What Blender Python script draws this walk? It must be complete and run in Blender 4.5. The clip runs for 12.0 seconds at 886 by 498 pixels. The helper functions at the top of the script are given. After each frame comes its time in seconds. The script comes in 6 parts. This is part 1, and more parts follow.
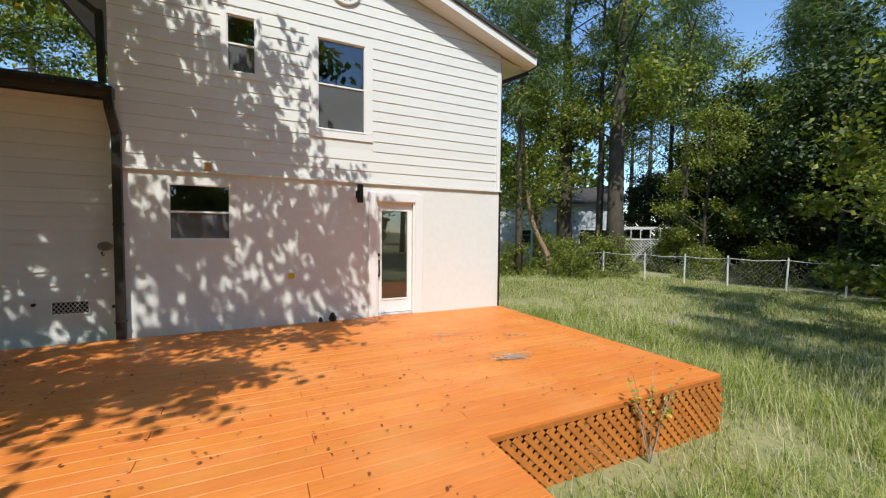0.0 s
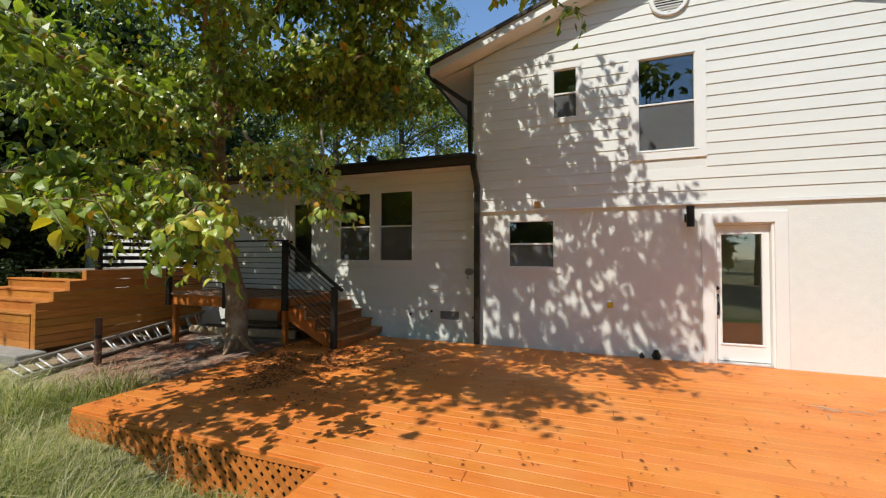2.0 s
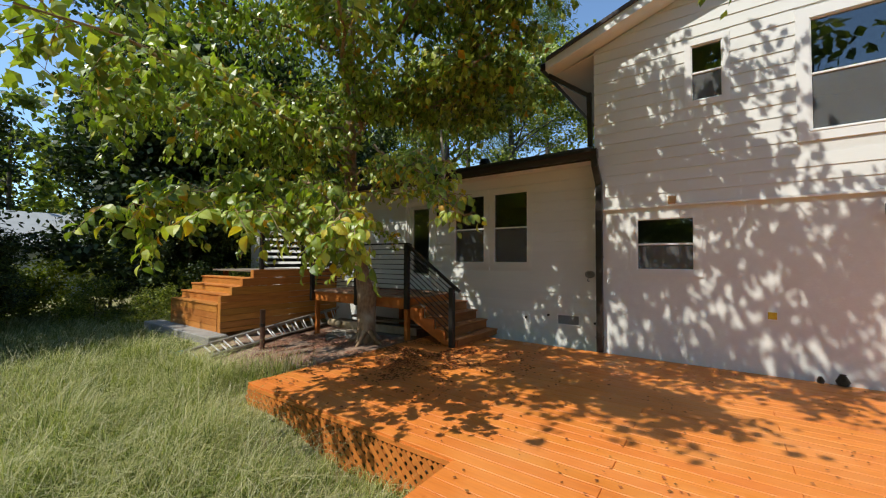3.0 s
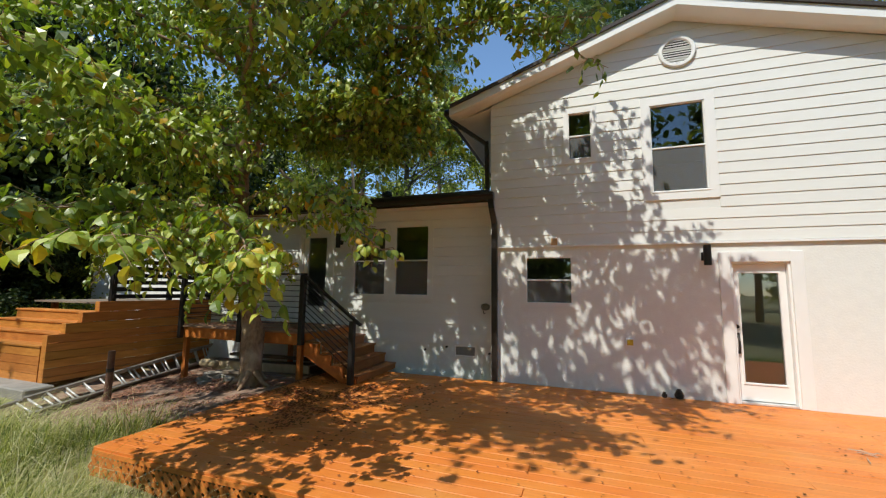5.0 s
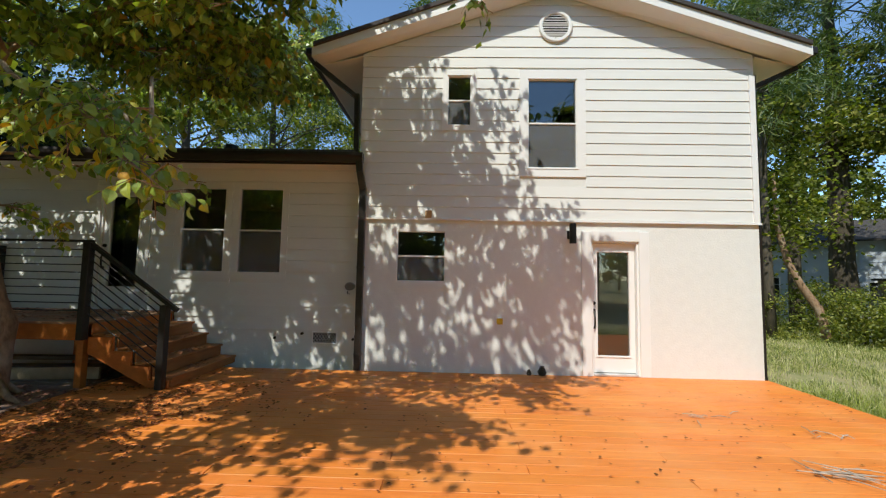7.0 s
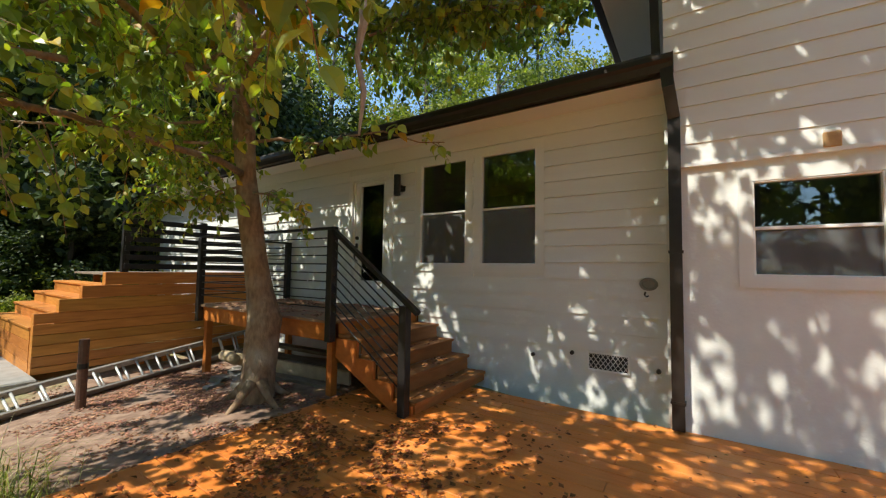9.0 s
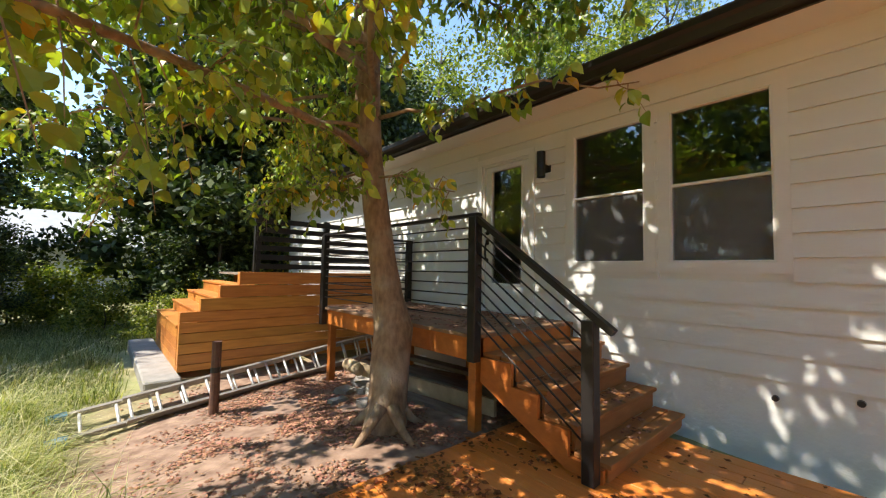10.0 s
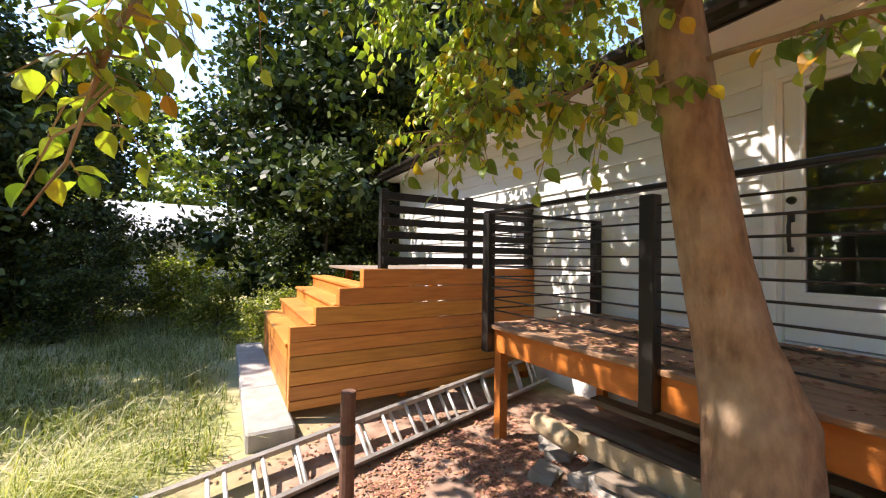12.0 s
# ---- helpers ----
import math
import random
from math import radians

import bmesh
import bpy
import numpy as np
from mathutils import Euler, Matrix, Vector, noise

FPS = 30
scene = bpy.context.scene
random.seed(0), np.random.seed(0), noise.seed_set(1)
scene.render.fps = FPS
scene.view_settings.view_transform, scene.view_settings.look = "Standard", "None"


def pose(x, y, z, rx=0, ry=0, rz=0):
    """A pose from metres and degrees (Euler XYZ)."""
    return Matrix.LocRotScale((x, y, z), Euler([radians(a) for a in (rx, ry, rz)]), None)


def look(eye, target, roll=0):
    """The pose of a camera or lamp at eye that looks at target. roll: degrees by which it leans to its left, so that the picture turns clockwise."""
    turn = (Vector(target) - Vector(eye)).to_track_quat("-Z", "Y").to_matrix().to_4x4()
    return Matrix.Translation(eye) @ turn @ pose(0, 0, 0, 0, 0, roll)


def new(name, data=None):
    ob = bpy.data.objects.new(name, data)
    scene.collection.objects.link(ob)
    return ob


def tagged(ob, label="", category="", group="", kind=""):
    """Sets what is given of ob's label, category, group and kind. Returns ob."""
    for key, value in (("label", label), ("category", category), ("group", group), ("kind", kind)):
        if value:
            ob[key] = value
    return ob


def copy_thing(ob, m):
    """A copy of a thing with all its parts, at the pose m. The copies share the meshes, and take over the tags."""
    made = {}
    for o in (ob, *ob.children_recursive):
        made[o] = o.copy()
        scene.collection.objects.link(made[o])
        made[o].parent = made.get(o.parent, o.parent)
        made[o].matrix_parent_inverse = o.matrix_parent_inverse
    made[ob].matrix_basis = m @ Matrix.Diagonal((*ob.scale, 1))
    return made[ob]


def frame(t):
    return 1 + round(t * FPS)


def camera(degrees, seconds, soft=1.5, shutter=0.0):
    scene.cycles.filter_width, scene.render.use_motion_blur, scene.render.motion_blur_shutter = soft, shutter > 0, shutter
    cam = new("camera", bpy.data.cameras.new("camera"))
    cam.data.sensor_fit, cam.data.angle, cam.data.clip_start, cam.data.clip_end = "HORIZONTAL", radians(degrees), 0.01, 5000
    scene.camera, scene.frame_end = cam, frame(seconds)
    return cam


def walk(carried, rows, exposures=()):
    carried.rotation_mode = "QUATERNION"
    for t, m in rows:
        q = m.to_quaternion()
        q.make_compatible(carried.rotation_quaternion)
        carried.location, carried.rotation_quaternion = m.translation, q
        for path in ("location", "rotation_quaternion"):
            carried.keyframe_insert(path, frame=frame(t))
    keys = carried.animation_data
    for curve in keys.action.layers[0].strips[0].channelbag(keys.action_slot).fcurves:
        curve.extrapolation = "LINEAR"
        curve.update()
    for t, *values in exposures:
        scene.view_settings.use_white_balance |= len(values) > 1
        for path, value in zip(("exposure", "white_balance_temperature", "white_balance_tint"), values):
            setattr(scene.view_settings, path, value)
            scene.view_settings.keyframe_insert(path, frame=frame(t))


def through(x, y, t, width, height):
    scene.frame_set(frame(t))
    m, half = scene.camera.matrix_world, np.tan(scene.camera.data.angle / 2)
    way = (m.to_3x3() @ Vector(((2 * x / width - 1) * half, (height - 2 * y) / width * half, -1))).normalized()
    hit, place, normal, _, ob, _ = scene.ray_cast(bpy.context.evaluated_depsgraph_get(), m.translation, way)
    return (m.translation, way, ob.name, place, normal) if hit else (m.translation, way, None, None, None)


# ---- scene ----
cam = camera(98.4, 12.0, 1.2)
METRES, EYE, TILT, LEAN, TURN = 7.2, 1.5, 0.0, 0.0, -26.6
PATH = [
    (0, (0.191, 0.026, 1.535), (1.064, 1.823, 1.45), 0.5),
    (0.5, (0.221, 0.015, 1.572), (0.698, 1.955, 1.482), 0.5),
    (1, (0.281, 0.012, 1.583), (0.441, 2.006, 1.568), 0.5),
    (1.5, (0.284, -0.009, 1.584), (0.024, 1.974, 1.623), 0.4),
    (1.8, (0.268, -0.029, 1.566), (-0.239, 1.905, 1.614), 0.4),
    (2, (0.244, -0.024, 1.561), (-0.433, 1.857, 1.608), 0.2),
    (2.5, (0.173, -0.056, 1.559), (-0.782, 1.701, 1.607), 0.2),
    (3, (0.121, -0.075, 1.551), (-1.05, 1.545, 1.608), 0.2),
    (3.2, (0.098, -0.085, 1.554), (-1.118, 1.502, 1.609), 0.2),
    (4.8, (-0.093, -0.214, 1.598), (-0.947, 1.582, 1.808), 0.7),
    (5, (-0.098, -0.221, 1.599), (-0.756, 1.655, 1.816), 0.8),
    (5.5, (-0.051, -0.214, 1.598), (-0.367, 1.748, 1.823), 0.9),
    (6, (0.022, -0.088, 1.556), (-0.069, 1.897, 1.783), 0.9),
    (6.5, (0.055, 0.284, 1.508), (0.053, 2.273, 1.717), 0.8),
    (6.7, (0.019, 0.427, 1.502), (0.029, 2.42, 1.672), 0.9),
    (8.3, (-0.774, 2.0, 1.441), (-1.524, 3.85, 1.553), 1.4),
    (8.5, (-0.925, 2.195, 1.439), (-1.733, 4.02, 1.558), 0.9),
    (9, (-1.38, 2.609, 1.419), (-2.478, 4.277, 1.526), 0.9),
    (9.5, (-1.922, 2.868, 1.373), (-3.355, 4.257, 1.5), 1.1),
    (10, (-2.477, 3.097, 1.366), (-3.97, 4.423, 1.483), 1.1),
    (10.5, (-3.094, 3.209, 1.388), (-4.747, 4.331, 1.494), 1.1),
    (11, (-3.702, 3.311, 1.404), (-5.412, 4.344, 1.5), 1.0),
    (11.5, (-4.342, 3.379, 1.435), (-6.058, 4.405, 1.503), 1.2),
    (12, (-4.854, 3.372, 1.442), (-6.594, 4.357, 1.484), 0.9),
]
EXPOSURES = [(0.0, 0.14, 6450, 5), (2.5, 0.10, 6750, 5), (6.7, 0.08, 6650, 3), (8.5, 0.42, 6800, 3), (9.5, 0.92, 7050, 5), (10.5, 1.32, 7050, 14), (12.0, 1.58, 7250, 19)]
walk(cam, [(t, look(eye, target, roll)) for t, eye, target, roll in PATH], EXPOSURES)

# ---- light ----
SUN = Vector((0.45, 1.0, -1.48)).normalized()          # the way the sunlight travels
sun_el = math.asin(-SUN.z)
sun_az = math.atan2(-SUN.x, -SUN.y)
world = bpy.data.worlds.new("world")
scene.world = world
world.use_nodes = True
wn = world.node_tree.nodes
sky = wn.new("ShaderNodeTexSky")
sky.sky_type = "NISHITA"
sky.sun_disc = False
sky.sun_elevation = sun_el
sky.sun_rotation = sun_az
sky.air_density, sky.dust_density, sky.ozone_density = 1.0, 0.1, 5.0
world.node_tree.links.new(sky.outputs[0], wn["Background"].inputs[0])
wn["Background"].inputs[1].default_value = 0.21
sun_ob = new("sun", bpy.data.lights.new("sun", "SUN"))
sun_ob.data.energy = 4.3
sun_ob.data.angle = radians(0.53)
sun_ob.data.color = (1.0, 0.965, 0.915)
sun_ob.rotation_mode = "QUATERNION"
sun_ob.rotation_quaternion = SUN.to_track_quat("-Z", "Y")
sun_ob.location = (-5, -15, 15)

# ---- materials ----


def mat(name, base, second=None, rough=0.6, metal=0.0, scale=3.0, detail=6.0, stretch=(1, 1, 1), bump=0.0, bump_scale=60.0,
        stain=None, stain_scale=0.8, stain_amount=0.4, rand=0.0, island=False, spec=0.5, hue=0.0, coat=0.0):
    """A procedural surface: grain between two colours, larger stains, a difference from piece to piece, fine relief."""
    m = bpy.data.materials.new(name)
    m.use_nodes = True
    nt = m.node_tree
    n, link = nt.nodes, nt.links.new
    b = n["Principled BSDF"]
    tc = n.new("ShaderNodeTexCoord")
    mp = n.new("ShaderNodeMapping")
    mp.inputs["Scale"].default_value = stretch
    geo = n.new("ShaderNodeNewGeometry")
    link(geo.outputs["Position"], mp.inputs[0])
    no = n.new("ShaderNodeTexNoise")
    no.inputs["Scale"].default_value, no.inputs["Detail"].default_value = scale, detail
    link(mp.outputs[0], no.inputs["Vector"])
    ramp = n.new("ShaderNodeMapRange")
    ramp.inputs[1].default_value, ramp.inputs[2].default_value = 0.3, 0.7
    link(no.outputs[0], ramp.inputs[0])
    mix = n.new("ShaderNodeMix")
    mix.data_type = "RGBA"
    mix.inputs[6].default_value = (*base, 1)
    mix.inputs[7].default_value = (*(second or [c * 0.88 for c in base]), 1)
    link(ramp.outputs[0], mix.inputs[0])
    out = mix.outputs[2]
    if stain:
        n2 = n.new("ShaderNodeTexNoise")
        n2.inputs["Scale"].default_value, n2.inputs["Detail"].default_value = stain_scale, 5
        link(geo.outputs["Position"], n2.inputs["Vector"])
        r2 = n.new("ShaderNodeMapRange")
        r2.inputs[1].default_value, r2.inputs[2].default_value, r2.inputs[4].default_value = 0.45, 0.72, stain_amount
        link(n2.outputs[0], r2.inputs[0])
        m2 = n.new("ShaderNodeMix")
        m2.data_type = "RGBA"
        link(r2.outputs[0], m2.inputs[0])
        link(out, m2.inputs[6])
        m2.inputs[7].default_value = (*stain, 1)
        out = m2.outputs[2]
    if rand or hue:
        src = geo.outputs["Random Per Island"] if island else n.new("ShaderNodeObjectInfo").outputs["Random"]
        hs = n.new("ShaderNodeHueSaturation")
        mr = n.new("ShaderNodeMapRange")
        mr.inputs[3].default_value, mr.inputs[4].default_value = 1 - rand, 1 + rand
        link(src, mr.inputs[0])
        link(mr.outputs[0], hs.inputs["Value"])
        if hue:
            mh = n.new("ShaderNodeMapRange")
            mh.inputs[3].default_value, mh.inputs[4].default_value = 0.5 - hue, 0.5 + hue
            wn_ = n.new("ShaderNodeTexWhiteNoise")
            wn_.noise_dimensions = "1D"
            link(src, wn_.inputs["W"])
            link(wn_.outputs["Value"], mh.inputs[0])
            link(mh.outputs[0], hs.inputs["Hue"])
        link(out, hs.inputs["Color"])
        out = hs.outputs[0]
    link(out, b.inputs["Base Color"])
    b.inputs["Roughness"].default_value = rough
    b.inputs["Metallic"].default_value = metal
    b.inputs["Specular IOR Level"].default_value = spec
    b.inputs["Coat Weight"].default_value = coat
    if bump:
        n3 = n.new("ShaderNodeTexNoise")
        n3.inputs["Scale"].default_value, n3.inputs["Detail"].default_value = bump_scale, 4
        link(mp.outputs[0], n3.inputs["Vector"])
        bp = n.new("ShaderNodeBump")
        bp.inputs["Strength"].default_value, bp.inputs["Distance"].default_value = bump, 0.01
        link(n3.outputs[0], bp.inputs["Height"])
        link(bp.outputs[0], b.inputs["Normal"])
    return m


def leaf_mat(name, colours, rough=0.5, through=0.35):
    """Leaves: each one takes a colour of its own; light comes through them."""
    m = bpy.data.materials.new(name)
    m.use_nodes = True
    n, link = m.node_tree.nodes, m.node_tree.links.new
    b, out = n["Principled BSDF"], n["Material Output"]
    geo = n.new("ShaderNodeNewGeometry")
    cr = n.new("ShaderNodeValToRGB")
    el = cr.color_ramp.elements
    el[0].position, el[0].color = colours[0][0], (*colours[0][1], 1)
    el[1].position, el[1].color = colours[-1][0], (*colours[-1][1], 1)
    for p, c in colours[1:-1]:
        e = el.new(p)
        e.color = (*c, 1)
    link(geo.outputs["Random Per Island"], cr.inputs[0])
    link(cr.outputs[0], b.inputs["Base Color"])
    b.inputs["Roughness"].default_value = rough
    b.inputs["Specular IOR Level"].default_value = 0.5
    tr = n.new("ShaderNodeBsdfTranslucent")
    gm = n.new("ShaderNodeMix")
    gm.data_type, gm.blend_type = "RGBA", "MULTIPLY"
    gm.inputs[0].default_value = 1.0
    gm.inputs[7].default_value = (1.15, 1.4, 0.38, 1)
    link(cr.outputs[0], gm.inputs[6])
    link(gm.outputs[2], tr.inputs[0])
    mx = n.new("ShaderNodeMixShader")
    mx.inputs[0].default_value = through
    link(b.outputs[0], mx.inputs[1])
    link(tr.outputs[0], mx.inputs[2])
    link(mx.outputs[0], out.inputs[0])
    return m


def glass_mat(name, tint=(0.55, 0.58, 0.58), ior=1.5, gain=1.8, least=0.06):
    """Window glass: gloss by Fresnel, the rest passes, a little tinted."""
    m = bpy.data.materials.new(name)
    m.use_nodes = True
    n, link = m.node_tree.nodes, m.node_tree.links.new
    n.remove(n["Principled BSDF"])
    gl, tr, fr, mx = (n.new("ShaderNodeBsdf" + "Glossy"), n.new("ShaderNodeBsdf" + "Transparent"), n.new("ShaderNodeFresnel"), n.new("ShaderNodeMixShader"))
    gl.inputs["Roughness"].default_value = 0.01
    tr.inputs[0].default_value = (*tint, 1)
    ad = n.new("ShaderNodeMath")
    ad.operation = "MULTIPLY_ADD"
    ad.inputs[1].default_value, ad.inputs[2].default_value = gain, least
    fr.inputs[0].default_value = ior
    link(fr.outputs[0], ad.inputs[0])
    link(ad.outputs[0], mx.inputs[0])
    link(tr.outputs[0], mx.inputs[1])
    link(gl.outputs[0], mx.inputs[2])
    link(mx.outputs[0], n["Material Output"].inputs[0])
    return m


def screen_mat():
    """Insect screen: a fine grey mesh that lets part of the light through."""
    m = bpy.data.materials.new("insect_screen")
    m.use_nodes = True
    n, link = m.node_tree.nodes, m.node_tree.links.new
    b = n["Principled BSDF"]
    b.inputs["Base Color"].default_value = (0.17, 0.175, 0.18, 1)
    b.inputs["Roughness"].default_value = 0.8
    tr, mx = n.new("ShaderNodeBsdfTransparent"), n.new("ShaderNodeMixShader")
    mx.inputs[0].default_value = 0.42
    link(b.outputs[0], mx.inputs[1])
    link(tr.outputs[0], mx.inputs[2])
    link(mx.outputs[0], n["Material Output"].inputs[0])
    return m


M_stucco = mat("painted_masonry", (0.765, 0.76, 0.725), (0.725, 0.72, 0.69), 0.75, scale=9, bump=0.35, bump_scale=35, stain=(0.70, 0.67, 0.63), stain_amount=0.25)
M_siding = mat("painted_siding", (0.75, 0.745, 0.71), (0.72, 0.715, 0.685), 0.6, scale=5, stretch=(0.3, 1, 2), bump=0.12, bump_scale=40, rand=0.025, stain=(0.72, 0.69, 0.65), stain_amount=0.15)
M_trim = mat("painted_trim", (0.82, 0.81, 0.79), (0.79, 0.78, 0.76), 0.5, bump=0.08)
M_black = mat("black_metal", (0.018, 0.016, 0.016), (0.026, 0.023, 0.022), 0.42, metal=0.2, scale=12, bump=0.06)
M_gutter = mat("dark_bronze_gutter", (0.022, 0.016, 0.014), (0.032, 0.024, 0.02), 0.35, metal=0.2, scale=8)
M_shingle = mat("asphalt_shingle", (0.045, 0.04, 0.038), (0.08, 0.07, 0.065), 0.9, scale=30, bump=0.6, bump_scale=90, rand=0.25)
M_deck = mat("orange_stained_board", (0.75, 0.235, 0.04), (0.64, 0.185, 0.03), 0.5, scale=7, stretch=(0.35, 6, 6), bump=0.35, bump_scale=22, stain=(0.78, 0.33, 0.10), stain_scale=1.3, stain_amount=0.5, rand=0.055, hue=0.003)
M_stain = mat("orange_stained_timber", (0.62, 0.20, 0.034), (0.48, 0.145, 0.024), 0.55, scale=6, stretch=(2, 2, 3), bump=0.3, bump_scale=20, stain=(0.30, 0.09, 0.02), stain_amount=0.5, rand=0.1, hue=0.006)
M_cedar = mat("brown_stained_board", (0.62, 0.255, 0.055), (0.46, 0.17, 0.034), 0.5, scale=5, stretch=(1, 0.6, 6), bump=0.3, bump_scale=20, stain=(0.36, 0.12, 0.025), stain_amount=0.5, rand=0.14, hue=0.008)
M_oldwood = mat("weathered_board", (0.20, 0.15, 0.11), (0.33, 0.27, 0.21), 0.8, scale=5, stretch=(0.6, 4, 4), bump=0.5, bump_scale=25, stain=(0.10, 0.07, 0.05), stain_amount=0.6, rand=0.2)
M_landing = mat("brown_landing_board", (0.36, 0.19, 0.10), (0.24, 0.13, 0.07), 0.7, scale=5, stretch=(0.6, 4, 4), bump=0.4, bump_scale=25, stain=(0.38, 0.27, 0.19), stain_amount=0.5, rand=0.2)
M_step = mat("brown_stained_step", (0.42, 0.17, 0.05), (0.30, 0.115, 0.032), 0.6, scale=6, stretch=(3, 0.6, 3), bump=0.3, bump_scale=20, stain=(0.20, 0.08, 0.03), stain_amount=0.5, rand=0.12)
M_palewood = mat("pale_log_wood", (0.55, 0.42, 0.26), (0.42, 0.31, 0.19), 0.8, scale=9, bump=0.4)
M_bark = mat("tree_bark", (0.38, 0.235, 0.135), (0.19, 0.11, 0.062), 0.85, scale=14, detail=10, stretch=(1.6, 1.6, 0.7), bump=1.0, bump_scale=26, stain=(0.50, 0.40, 0.29), stain_scale=3.5, stain_amount=0.7)
M_darkbark = mat("dark_bark", (0.055, 0.048, 0.034), (0.11, 0.085, 0.058), 0.9, scale=7, stretch=(3, 3, 0.6), bump=0.8, bump_scale=12)
M_concrete = mat("old_concrete", (0.34, 0.325, 0.30), (0.25, 0.235, 0.215), 0.85, scale=7, bump=0.5, bump_scale=40, stain=(0.24, 0.20, 0.15), stain_amount=0.5)
M_block = mat("grey_rubble", (0.38, 0.35, 0.31), (0.26, 0.23, 0.20), 0.9, scale=8, bump=0.6, rand=0.2)
M_alu = mat("aluminium", (0.72, 0.71, 0.69), (0.60, 0.59, 0.57), 0.45, metal=0.35, scale=14, stain=(0.35, 0.32, 0.28), stain_amount=0.5, stain_scale=6)
M_grey_rail = mat("grey_ladder_rail", (0.42, 0.38, 0.34), (0.30, 0.27, 0.24), 0.6, metal=0.3, scale=12)
M_blue = mat("blue_plastic_cap", (0.16, 0.36, 0.55), None, 0.6)
M_rust = mat("rusty_brown_pipe", (0.10, 0.05, 0.035), (0.16, 0.075, 0.045), 0.75, scale=20, bump=0.4)
M_glass = glass_mat("window_glass")
M_screen = screen_mat()
M_doorglass = glass_mat("door_glass", (0.9, 0.9, 0.88), gain=1.7, least=0.05)
M_ochre = mat("ochre_sealant", (0.55, 0.34, 0.16), (0.45, 0.27, 0.12), 0.7, scale=20)
M_room = mat("grey_room_wall", (0.80, 0.77, 0.73), None, 0.8)
M_roomfloor = mat("wooden_room_floor", (0.40, 0.20, 0.09), (0.30, 0.14, 0.06), 0.4, stretch=(0.4, 5, 1))
# near-black colour standing in for unlit space behind vents and far windows
M_dark = mat("unlit_black", (0.03, 0.03, 0.03), None, 0.9)
M_yellow = mat("yellow_outlet_cover", (0.70, 0.50, 0.03), (0.60, 0.38, 0.03), 0.5, scale=30)
M_wallgrille = mat("painted_grille", (0.60, 0.59, 0.57), None, 0.6)
M_litter = mat("dry_leaf", (0.42, 0.215, 0.14), (0.19, 0.09, 0.055), 0.85, spec=0.15, scale=20, island=True, rand=0.5, hue=0.02)
M_litter_brown = mat("brown_dry_leaf", (0.36, 0.13, 0.045), (0.13, 0.05, 0.02), 0.9, spec=0.1, scale=20, island=True, rand=0.5, hue=0.015)
M_twig = mat("pale_twig", (0.45, 0.38, 0.31), (0.30, 0.24, 0.19), 0.8, scale=20, island=True, rand=0.3)
M_roofgrey = mat("pale_metal_roof", (0.42, 0.43, 0.42), (0.36, 0.37, 0.36), 0.6)
M_farwall = mat("pale_blue_siding", (0.60, 0.64, 0.70), (0.54, 0.58, 0.64), 0.7, scale=3)
M_lattice = mat("lattice_stain", (0.60, 0.20, 0.036), (0.48, 0.15, 0.028), 0.6, scale=12, bump=0.2, rand=0.15)
M_white = mat("white_painted_metal", (0.72, 0.72, 0.70), (0.60, 0.60, 0.57), 0.5, scale=10)
M_leaf = leaf_mat("tree_leaf", [(0.0, (0.08, 0.12, 0.025)), (0.4, (0.24, 0.31, 0.05)), (0.75, (0.43, 0.50, 0.10)), (0.93, (0.52, 0.55, 0.12)), (0.97, (0.50, 0.34, 0.04)), (1.0, (0.52, 0.24, 0.03))], rough=0.36, through=0.3)
M_leaf_low = leaf_mat("yellowing_leaf", [(0.0, (0.10, 0.16, 0.03)), (0.5, (0.30, 0.38, 0.06)), (0.84, (0.53, 0.56, 0.11)), (0.94, (0.62, 0.46, 0.05)), (1.0, (0.58, 0.28, 0.03))], rough=0.38, through=0.3)
M_far = leaf_mat("far_leaf", [(0.0, (0.07, 0.10, 0.025)), (0.6, (0.23, 0.25, 0.05)), (0.9, (0.40, 0.39, 0.09)), (1.0, (0.38, 0.31, 0.08))], through=0.45)
M_pine = leaf_mat("pine_needle", [(0.0, (0.04, 0.07, 0.022)), (0.7, (0.12, 0.17, 0.05)), (1.0, (0.24, 0.26, 0.08))], through=0.3)
M_hedge = leaf_mat("dark_evergreen_leaf", [(0.0, (0.014, 0.028, 0.008)), (0.6, (0.045, 0.072, 0.018)), (1.0, (0.13, 0.17, 0.04))], rough=0.6, through=0.15)
M_grass = leaf_mat("grass_blade", [(0.0, (0.08, 0.12, 0.022)), (0.4, (0.24, 0.28, 0.055)), (0.75, (0.44, 0.43, 0.16)), (1.0, (0.64, 0.57, 0.34))], through=0.3)
M_grass_green = leaf_mat("green_grass_blade", [(0.0, (0.06, 0.11, 0.016)), (0.45, (0.26, 0.31, 0.04)), (0.85, (0.46, 0.48, 0.10)), (1.0, (0.52, 0.48, 0.22))], through=0.35)
# grey-green blades, darkened further in colour for the shade on the left lawn
M_grass_dull_shaded = leaf_mat("dull_shaded_grass_blade", [(0.0, (0.08, 0.11, 0.03)), (0.5, (0.21, 0.235, 0.075)), (0.85, (0.38, 0.37, 0.17)), (1.0, (0.55, 0.50, 0.33))], through=0.25)

M_straw = leaf_mat("dry_straw", [(0.0, (0.42, 0.40, 0.20)), (0.6, (0.62, 0.55, 0.34)), (1.0, (0.78, 0.70, 0.50))], through=0.3)


